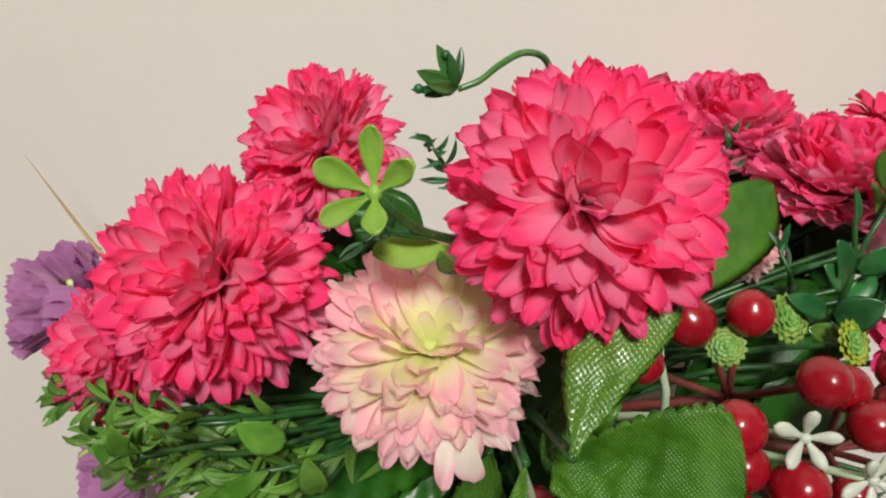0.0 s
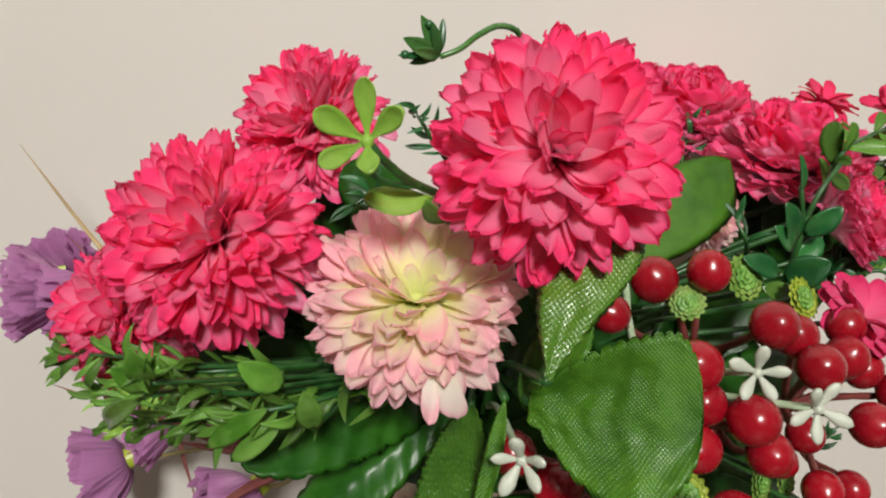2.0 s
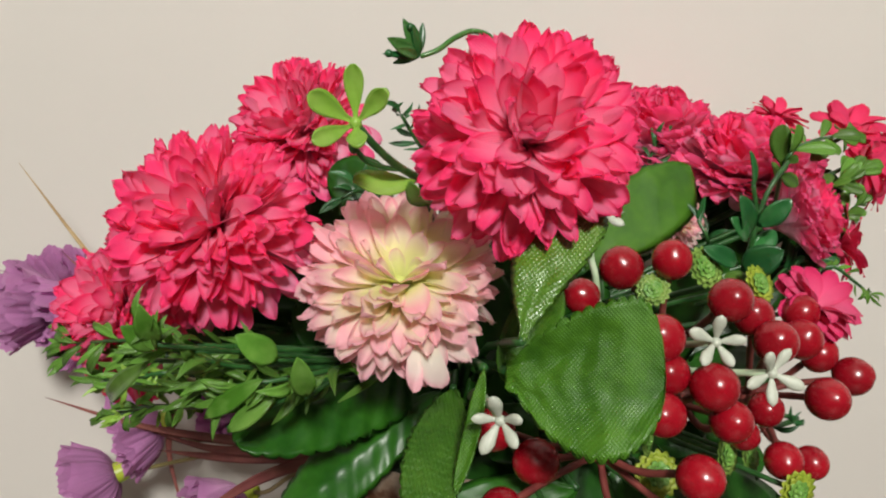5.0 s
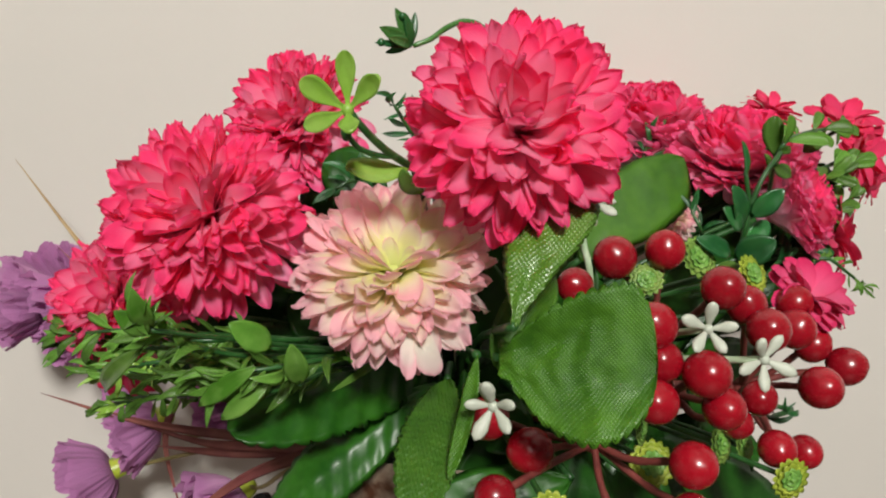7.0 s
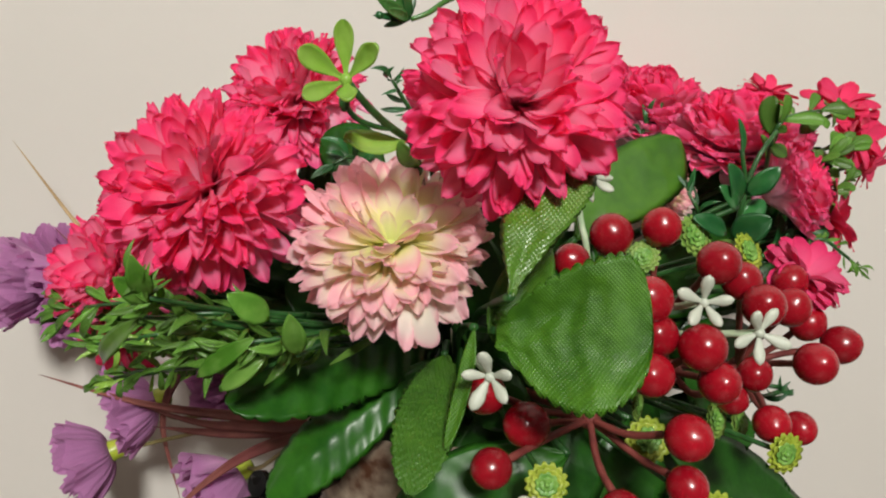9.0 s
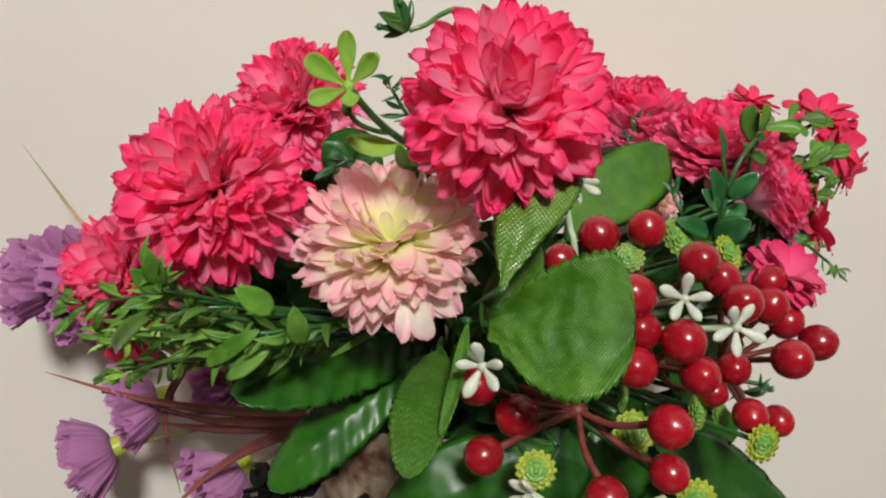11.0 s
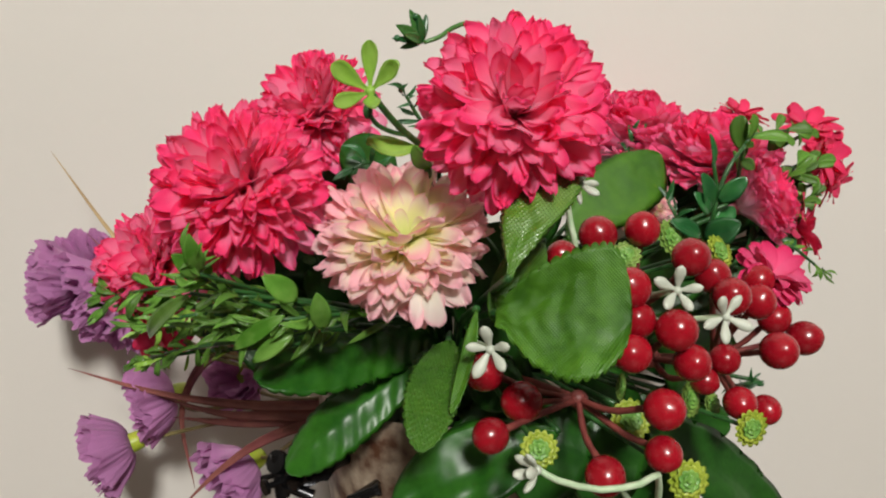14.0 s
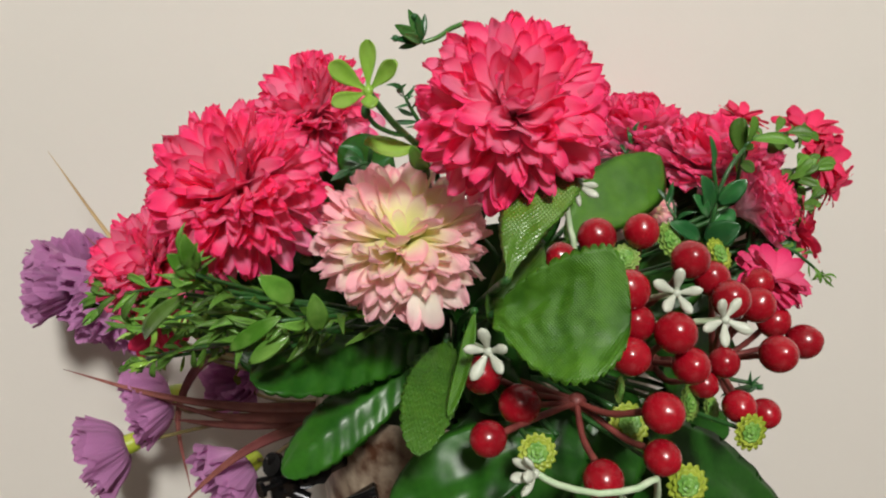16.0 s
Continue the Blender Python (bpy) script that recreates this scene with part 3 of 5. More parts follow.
def star_flower(center, axis, R, seed, label, stem_to=None, spin=0.0, closed=False):
    """Five plump white plastic petals round a small eye."""
    rnd = random.Random(seed)
    ob = thing("star_flower", center, label, "flower", "white star flowers")
    ob.rotation_euler = frame_of(axis, spin).to_euler()
    for i in range(5):
        a = 2 * math.pi * i / 5 + rnd.uniform(-0.12, 0.12)
        lift = rnd.uniform(0.0, 0.7) if not closed else rnd.uniform(0.4, 1.4)
        bm = bmesh.new()

        def place(r, k, lift=lift):
            t = r / 10
            x = t
            w = (0.065 + 0.115 * math.sin(min(1, max(0, (t - 0.15) / 0.85)) ** 1.3 * math.pi) ** 0.8) if 0 < t < 1 else 0.02
            if t > 0.55:
                w *= 1.12
            b = 2 * math.pi * k / 10
            return V((x, w * math.cos(b), 0.62 * w * math.sin(b) + 0.12 * t * t)), V((0, 0, 1)), k / 10, t

        sheet(bm, 10, 10, place, wrap=True)
        bmesh.ops.holes_fill(bm, edges=bm.edges[:], sides=12)
        m = Matrix.Rotation(a, 4, "Z") @ Matrix.Rotation(-lift, 4, "Y") @ Matrix.Scale(R * rnd.uniform(0.85, 1.12), 4)
        link_mesh("petal", finish(bm, "petal"), WHITE, ob, local=m)
    bm = bmesh.new()
    ball(bm, (0, 0, 0.03 * R), 0.17 * R, (1, 1, 0.9), seg=10, rings=8)
    link_mesh("eye", finish(bm, "eye"), WHITE, ob, local=Matrix.Identity(4))
    bm = bmesh.new()
    c = V(center) - V(axis).normalized() * R * 0.05
    tube(bm, [c] + [V(p) for p in (stem_to or [c.lerp(V(FOAM), 0.5) + V((0, 0, 0.01)), FOAM])], 0.0010, 0.0012, n=16, sides=7)
    part("stem", bm, PALE_STEM, ob)
    return ob


def rosette(center, axis, R, seed, label, foot=None, rim=MOSS_OUT):
    """A small succulent-like rosette: scalloped rings stacked towards the middle."""
    rnd = random.Random(seed)
    ob = thing("rosette", center, label, "flower", "yellow-green rosettes")
    ob.rotation_euler = frame_of(axis, rnd.uniform(0, 6)).to_euler()
    for k, (size, lift, mat) in enumerate(((1.0, 0.0, rim), (0.78, 0.12, rim), (0.56, 0.22, MOSS_IN), (0.34, 0.30, MOSS_IN))):
        bm = bmesh.new()
        lobes = (15, 12, 9, 6)[k]
        ph = rnd.uniform(0, 6)

        def place(i, j, size=size, lift=lift, lobes=lobes, ph=ph):
            t = 0.12 + 0.88 * i / 5
            a = 2 * math.pi * j / (lobes * 6)
            s = abs(math.sin(lobes * a / 2 + ph))
            rr = size * t * (1 - 0.20 * (1 - s) * t * t)
            z = lift + 0.30 * size * t * t * (0.75 + 0.25 * s) - 0.10 * s * t * t * t + 0.03 * math.sin(3 * a + ph)
            return V((rr * math.cos(a), rr * math.sin(a), z)) * R, V((0, 0, 1)), j / (lobes * 6), t

        sheet(bm, 5, lobes * 6, place, thick=0.05 * R, wrap=True)
        link_mesh("leaf_ring", finish(bm, "leaf_ring"), mat, ob, local=Matrix.Identity(4))
    bm = bmesh.new()
    ball(bm, (0, 0, 0.34 * R), 0.14 * R, seg=8, rings=6)
    link_mesh("bud", finish(bm, "bud"), MOSS_IN, ob, local=Matrix.Identity(4))
    stem_part(ob, V(center), foot=foot, r=0.0009)
    return ob


def carnation(center, axis, R, seed, label, stem_to, rings=((1.0, 0.98), (0.90, 1.08), (0.74, 1.14), (0.50, 1.18)), depth=1.0):
    """A ruffled fan of purple cloth in a lime calyx; axis runs from the calyx out through the flower."""
    rnd = random.Random(seed)
    ax = V(axis).normalized()
    root = V(center) - ax * R * depth
    ob = thing("carnation", root, label, "flower", "purple carnations")
    ob.rotation_euler = frame_of(axis, rnd.uniform(0, 6)).to_euler()
    for k, (size, height) in enumerate(rings):
        bm = bmesh.new()
        f1, f2, p1, p2 = rnd.choice((7, 9, 10)), rnd.choice((17, 19, 22)), rnd.uniform(0, 6), rnd.uniform(0, 6)

        def place(i, j, size=size, height=height, f1=f1, f2=f2, p1=p1, p2=p2):
            t = i / 10
            a = 2 * math.pi * j / 264
            ruff = 0.10 * math.sin(f1 * a + 2 * p1) * t * t + 0.030 * math.sin(f2 * a + p2 + 2 * math.sin(3 * a)) * t ** 2.2
            edge = 0.012 * math.sin(44 * a + 3 * math.sin(5 * a)) * (1 if i == 10 else 0.4 if i == 9 else 0)
            rr = size * (0.10 + 0.90 * t ** 0.58) * (1 - 0.05 * t * (1 - abs(math.sin(f1 * a / 2 + p1)) ** 0.45)) + edge + 0.085 * math.sin(f1 * a + p2 + 1.2 * math.sin(2 * a)) * t ** 3 + 0.014 * math.sin(33 * a + 1.5 * math.sin(3 * a + p1)) * min(1, 2.5 * t) * (1.2 - t)
            z = height * (0.18 + 0.82 * t ** 1.5) + ruff - 0.30 * max(0, t - 0.7) * (1 if k == 0 else 0.5)
            rib = 0.014 * math.sin(30 * a + 2.5 * math.sin(4 * a + p2)) * t ** 0.7
            return V((rr * math.cos(a), rr * math.sin(a), (z + rib))) * R, V((0, 0, 1)), j / 264 * 6, t

        sheet(bm, 10, 264, place, wrap=True)
        link_mesh("ruffle", finish(bm, "ruffle"), PURPLE, ob, local=Matrix.Identity(4))
    bm = bmesh.new()
    prof = [(-0.16, 0.10), (-0.10, 0.20), (0.05, 0.23), (0.30, 0.24), (0.46, 0.27), (0.48, 0.22), (0.3, 0.18)]

    def place_c(i, j):
        z, r = prof[i]
        a = 2 * math.pi * j / 16
        if i in (4, 5):
            z += 0.05 * math.cos(5 * a)
        return V((r * math.cos(a), r * math.sin(a), z)) * R, V((0, 0, 1)), j / 16, i / 6

    sheet(bm, 6, 16, place_c, wrap=True)
    bmesh.ops.holes_fill(bm, edges=bm.edges[:], sides=20)
    link_mesh("calyx", finish(bm, "calyx"), CALYX, ob, "lime green calyx", local=Matrix.Identity(4))
    bm = bmesh.new()
    tube(bm, [root] + list(stem_to), 0.0009, 0.0011, n=16, sides=6)
    part("stem", bm, OLIVE, ob)
    return ob


def blade(points, width, mat, label, seed, facing=(0, -1, 0.3), name="grass_blade"):
    """A long tapering grass blade with a folded keel."""
    line = spline(points, 24)
    ob = thing(name, points[0], label, "grass", "grass blades")
    bm = bmesh.new()
    f = V(facing)

    def place(i, j):
        d = (line[min(i + 1, 24)] - line[max(0, i - 1)]).normalized()
        nor = (f - d * f.dot(d)).normalized()
        sd = nor.cross(d)
        t = i / 24
        w = width * 0.5 * (1 - t ** 1.6) * (0.6 + 0.4 * min(1, t * 5)) + 0.0001
        u = j / 2 - 1
        return line[i] + sd * (u * w) - nor * (0.5 * w * (1 - abs(u))), nor, 0.5 + u / 2, t

    sheet(bm, 24, 4, place, thick=0.0003)
    part("blade", bm, mat, ob)
    return ob


# ---- the room ----
WALL_Y = 0.352
X0, X1, Y0, Z0, Z1 = -3.0, 3.2, -4.6, -0.75, 1.80


def slab(name, lo, hi, mat, label):
    bm = bmesh.new()
    box(bm, lo, hi)
    ob = new(name, finish(bm, name, False))
    ob.data.materials.append(mat)
    return tagged(ob, label, name.split("_")[0], kind="structure")


slab("wall_north", (X0 - 0.1, WALL_Y, Z0), (X1 + 0.1, WALL_Y + 0.1, Z1), WALL, "plain cream painted wall behind the flowers")
slab("wall_south", (X0 - 0.1, Y0 - 0.1, Z0), (X1 + 0.1, Y0, Z1), WALL, "plain cream painted wall")
slab("wall_west", (X0 - 0.1, Y0, Z0), (X0, WALL_Y, Z1), WALL, "plain cream painted wall")
slab("wall_east", (X1, Y0, Z0), (X1 + 0.1, WALL_Y, Z1), WALL, "plain cream painted wall")
slab("floor", (X0 - 0.1, Y0 - 0.1, Z0 - 0.1), (X1 + 0.1, WALL_Y + 0.1, Z0), FLOOR, "brown wooden floor")
slab("ceiling", (X0 - 0.1, Y0 - 0.1, Z1), (X1 + 0.1, WALL_Y + 0.1, Z1 + 0.1), CEIL, "plain white ceiling")

lamp_thing = thing("ceiling_lamp", (LAMP[0], LAMP[1], Z1), "round white ceiling lamp", "lamp")
bm = bmesh.new()
bmesh.ops.create_cone(bm, cap_ends=True, segments=40, radius1=0.17, radius2=0.19, depth=0.05, matrix=Matrix.Translation((LAMP[0], LAMP[1], Z1 - 0.025)))
part("housing", bm, LAMP_WHITE, lamp_thing, smooth=False)

table = thing("table", (0.05, 0.10, 0), "wooden table against the wall", "table")
bm = bmesh.new()
box(bm, (-0.55, -0.25, -0.03), (0.65, WALL_Y - 0.004, 0.0), 0.003)
part("tabletop", bm, TABLE, table, smooth=False)
for x in (-0.51, 0.57):
    for y in (-0.21, WALL_Y - 0.07):
        bm = bmesh.new()
        box(bm, (x, y, Z0), (x + 0.045, y + 0.045, -0.03), 0.003)
        part("leg", bm, TABLE, table, smooth=False)

# ---- the pot ----
pot = thing("flower_pot", (0.035, 0.255, 0.0), "mottled beige and brown stone pot on the table", "pot")
bm = bmesh.new()
profile = [(0.0, 0.0), (0.040, 0.0), (0.043, 0.004), (0.048, 0.04), (0.055, 0.09), (0.060, 0.13), (0.061, 0.150), (0.059, 0.155), (0.056, 0.152), (0.053, 0.135), (0.0, 0.133)]


def pot_place(i, j):
    r, z = profile[i]
    a = 2 * math.pi * j / 48
    k = 1 + 0.03 * noise.noise(V((math.cos(a) * 3, math.sin(a) * 3, z * 60))) if r > 0.03 else 1
    return V((0.035 + max(r, 0.0005) * k * math.cos(a), 0.255 + max(r, 0.0005) * k * math.sin(a), z)), V((0, 0, 1)), j / 48, i / 10


sheet(bm, 10, 48, pot_place, wrap=True)
part("body", bm, POT, pot)
bm = bmesh.new()
ball(bm, (0.035, 0.255, 0.137), 0.054, (1, 1, 0.30), seg=32, rings=16)
part("floral_foam", bm, SOIL, pot, "dark green floral foam")
# black metal handle fitting on the pot's flank
fit_c = V((-0.0274, 0.1920, 0.1397))
bracket = thing("metal_ornament", fit_c, "shiny black metal knob fitting on the pot", "ornament")


def rod(name, a, b, r0, r1=None, sides=20):
    bm = bmesh.new()
    tube(bm, [a, V(a).lerp(V(b), 0.5), b], r0, r1, n=4, sides=sides)
    ob = part(name, bm, BLACK, bracket, smooth=False)
    return ob


rod("knob", V((-0.0216, 0.1990, 0.1387)), V((-0.0280, 0.2080, 0.1306)), 0.0058, sides=8)
rod("collar", V((-0.0196, 0.1970, 0.1407)), V((-0.0214, 0.1990, 0.1387)), 0.0066, 0.0056, sides=8)
rod("hub", V((-0.0273, 0.2060, 0.1320)), V((-0.0331, 0.2120, 0.1261)), 0.0045, 0.0052, sides=12)
rod("bar", V((-0.0413, 0.2020, 0.1291)), V((-0.0309, 0.2080, 0.1297)), 0.0013)
rod("end_cap", V((-0.0419, 0.2010, 0.1294)), V((-0.0406, 0.2020, 0.1295)), 0.0031)
rod("crossbar", V((-0.0444, 0.2100, 0.1285)), V((-0.0316, 0.2090, 0.1321)), 0.0011)
rod("post", V((-0.0377, 0.2100, 0.1394)), V((-0.0358, 0.2080, 0.1216)), 0.0030, sides=12)
rod("ring", V((-0.0382, 0.2070, 0.1372)), V((-0.0366, 0.2090, 0.1359)), 0.0046, sides=14)
rod("brace", V((-0.0326, 0.2040, 0.1282)), V((-0.0231, 0.2020, 0.1248)), 0.0024)
rod("shaft", V((-0.0077, 0.1800, 0.1355)), V((0.0028, 0.1780, 0.1408)), 0.0019)
rod("shaft_cap", V((0.0020, 0.1780, 0.1405)), V((0.0034, 0.1780, 0.1410)), 0.0024)
rod("mount", V((-0.0312, 0.2000, 0.1328)), V((0.0, 0.228, 0.135)), 0.004)
rod("shaft_mount", V((-0.0077, 0.1800, 0.1355)), V((0.005, 0.215, 0.125)), 0.0016)

# ---- chrysanthemums ----
mum((0.0447, 0.1620, 0.2722), (0.04, -0.96, 0.42), 0.0288, "pink", 1, "full bright pink cloth chrysanthemum with layered petals", FULL)
left_mum = mum((-0.0396, 0.1800, 0.2463), (-0.26, -0.80, 0.58), 0.0280, "pink", 2, "bright pink cloth chrysanthemum with spiky layered petals", NEEDLE, spin=1.0, broad=0.88)
cream_mum = mum((0.0118, 0.1760, 0.2305), (0.04, -0.62, 0.78), 0.0274, "cream", 3, "cream cloth chrysanthemum with blush pink tips", CUP, broad=1.0, dens=1.1)
back_mum = mum((-0.0186, 0.2260, 0.2687), (-0.40, -0.65, 0.62), 0.0246, "pink", 4, "pink cloth chrysanthemum with pale hanging outer petals", NEEDLE[:-3], broad=0.85, dens=1.1)
mum((-0.0749, 0.2030, 0.2158), (-0.50, -0.70, 0.50), 0.0220, "pink", 5, "smaller pink cloth chrysanthemum tucked under another", NEEDLE, dens=0.9, broad=1.0)
mum((0.1313, 0.3220, 0.2413), (0.08, -0.30, 1.0), 0.0392, "pink", 6, "pink cloth chrysanthemum near the wall", SIDE, broad=1.25, pale=0.40, dens=1.0, loose=2.4, roll=0.12)
mum((0.1564, 0.2760, 0.2353), (-0.03, -0.32, 1.0), 0.0360, "pink", 7, "pink cloth chrysanthemum seen from its pale side", SIDE, broad=1.25, pale=0.40, dens=1.0, loose=2.4, roll=0.12)
mum((0.1577, 0.2500, 0.2304), (0.85, -0.35, 0.45), 0.0250, "pink", 8, "small pink cloth chrysanthemum turned sideways", SIDE, broad=1.25, pale=0.40, dens=1.0, loose=2.4, roll=0.12)
mum((0.1222, 0.2620, 0.2284), (-0.2, -0.6, 0.4), 0.0140, "cream", 9, "pale blush cloth flower half hidden by leaves", FAR, broad=0.85)

pale = petal_set("pink")[2]
blush = petal_set("cream")[2]
hang_petal(cream_mum, blush[0], (0.0166, 0.1600, 0.2236), (0.0136, 0.1500, 0.2092), (0, -1, 0.3), 1.08)
hang_petal(cream_mum, blush[3], (0.0186, 0.1600, 0.2236), (0.0204, 0.1500, 0.2095), (0, -1, 0.3), 1.08)
hang_petal(back_mum, pale[1], (-0.0139, 0.2180, 0.2665), (-0.0103, 0.2060, 0.2505), (0, -1, 0.2), 1.5)
hang_petal(back_mum, pale[2], (-0.0162, 0.2200, 0.2643), (-0.0172, 0.2080, 0.2530), (0.2, -1, 0.2), 1.35)
hang_petal(back_mum, pale[4], (-0.0108, 0.2200, 0.2727), (0.0035, 0.2140, 0.2703), (0, -1, 0.5), 1.2)
hang_petal(back_mum, pale[5], (-0.0128, 0.2180, 0.2696), (-0.0042, 0.2080, 0.2620), (0.1, -1, 0.4), 1.4)
hang_petal(left_mum, pale[0], (-0.0296, 0.1900, 0.2553), (-0.0130, 0.1760, 0.2509), (0.1, -1, 0.5), 1.15)
hang_petal(left_mum, pale[3], (-0.0297, 0.1900, 0.2515), (-0.0140, 0.1740, 0.2461), (0.1, -1, 0.4), 1.15)
hang_petal(left_mum, pale[6], (-0.0298, 0.1920, 0.2580), (-0.0164, 0.1820, 0.2565), (0.1, -1, 0.5), 1.2)

# ---- small red flowers ----
daisy((0.2104, 0.2920, 0.2618), (0.0, -0.5, 0.8), 0.0175, "crimson", 21, "crimson cloth daisy with broad petals")
daisy((0.2158, 0.2880, 0.2501), (0.5, -0.8, 0.1), 0.0182, "crimson", 22, "crimson cloth daisy turned to the room")
daisy((0.2242, 0.2920, 0.2383), (0.6, -0.5, -0.4), 0.0143, "crimson", 23, "crimson cloth daisy hanging down")
daisy((0.1933, 0.2620, 0.2189), (0.7, -0.4, 0.25), 0.0175, "crimson", 24, "crimson cloth daisy among green leaves")
daisy((0.1567, 0.2120, 0.2081), (0.25, -0.55, 0.75), 0.0165, "rose", 25, "rose pink cloth daisy behind the berries", rings=((52, 8, 0.95), (66, 10, 1.0), (80, 11, 1.0), (92, 8, 0.95)))
daisy((-0.0789, 0.2100, 0.1934), (-0.3, -0.8, -0.2), 0.0150, "crimson", 27, "crimson cloth daisy behind a leaf spray")
daisy((0.1748, 0.2880, 0.2684), (0.2, -0.3, 0.9), 0.0137, "crimson", 26, "crimson cloth daisy behind a pink flower")

# ---- broad leaves ----
FRONT = (0, -1, 0.25)
big_leaf("broad_leaf", (0.0396, 0.1520, 0.2139), (0.0764, 0.1360, 0.2191), 0.0385, (-0.1, -1, 0.42), LEAF, "broad green cloth leaf with a scalloped rim", serr=0.030, teeth=15, ripple=0.004, pleats=6, bend=0.10, fold=0.0, cross_bend=0.22, widest=0.74, skew=0.10, blunt=0.38, rows=120, cols=18, stub=0.25, rise=0.80, side_bend=-0.04, uneven=0.8)
big_leaf("broad_leaf", (0.0405, 0.1340, 0.2292), (0.0600, 0.1560, 0.2600), 0.0185, (-0.25, -1, 0.45), LEAF_YELLOW, "glossy yellow-green woven cloth leaf under a pink flower", serr=0.02, teeth=20, bend=0.04, fold=0.10, cross_bend=-0.25, widest=0.66, skew=-0.12, rows=100, cols=10, stub=0.12, blunt=0.5, rise=1.1, side_bend=0.04, uneven=1.6)
big_leaf("broad_leaf", (0.0573, 0.1700, 0.2323), (0.0395, 0.1560, 0.2092), 0.0140, (-0.5, -1, 0.2), LEAF, "folded green cloth leaf in shade", bend=0.05, fold=0.5, rows=20)
big_leaf("broad_leaf", (0.0754, 0.2150, 0.2234), (0.1218, 0.2460, 0.2548), 0.0285, (-0.5, -1, -0.1), LEAF, "matt green cloth leaf behind the berries", serr=0.015, bend=0.06, fold=-0.08, widest=0.56, skew=-0.14, rows=44, teeth=14, blunt=0.75, uneven=0.5)
big_leaf("broad_leaf", (0.0307, 0.2400, 0.1766), (-0.0364, 0.1680, 0.1868), 0.0300, (0.1, -0.7, 0.75), LEAF_GLOSS, "glossy deep green leaf with pressed side veins", serr=0.03, teeth=14, ripple=0.026, pleats=10, bend=0.10, fold=-0.25, widest=0.62, rows=70, cols=12, uneven=0.4)
big_leaf("broad_leaf", (0.0266, 0.2120, 0.1809), (-0.0305, 0.1860, 0.1441), 0.0225, (-0.2, -0.8, 0.6), LEAF_GLOSS, "glossy deep green leaf drooping over the pot", serr=0.03, teeth=14, ripple=0.020, pleats=10, bend=0.12, fold=-0.35, widest=0.62, rows=70, cols=12, uneven=0.4)
big_leaf("broad_leaf", (0.0278, 0.1850, 0.1938), (0.0159, 0.1300, 0.1795), 0.0175, (-0.15, -1, 0.35), LEAF_MID, "mid green ribbed cloth leaf hanging down", serr=0.04, teeth=14, ripple=0.010, pleats=24, bend=0.08, fold=0.10, widest=0.58, rows=120, cols=12)
big_leaf("broad_leaf", (0.0337, 0.1520, 0.2150), (0.0251, 0.1380, 0.1872), 0.0052, (-0.6, -0.9, 0.1), LEAF, "narrow green cloth leaf seen on edge", bend=-0.06, fold=0.2, rows=20)
big_leaf("broad_leaf", (0.0668, 0.1780, 0.1615), (0.0080, 0.1720, 0.1370), 0.0300, (-0.1, -0.7, 0.7), LEAF_GLOSS, "broad glossy green leaf under the berries", ripple=0.008, pleats=6, bend=0.08, fold=0.12, widest=0.5, rows=60, cols=12)
big_leaf("broad_leaf", (0.1034, 0.2050, 0.1550), (0.1805, 0.2150, 0.0916), 0.0300, (0.3, -0.8, 0.6), LEAF_DARK_SHADE, "dark green leaf below the berries", ripple=0.010, bend=0.05, fold=0.12, widest=0.45, rows=36)
big_leaf("broad_leaf", (0.0101, 0.2000, 0.2507), (-0.0100, 0.2050, 0.2597), 0.0190, (0, -1, 0.2), LEAF_DARK_SHADE, "dark green leaf between the flowers", bend=0.05, fold=0.1, rows=20)
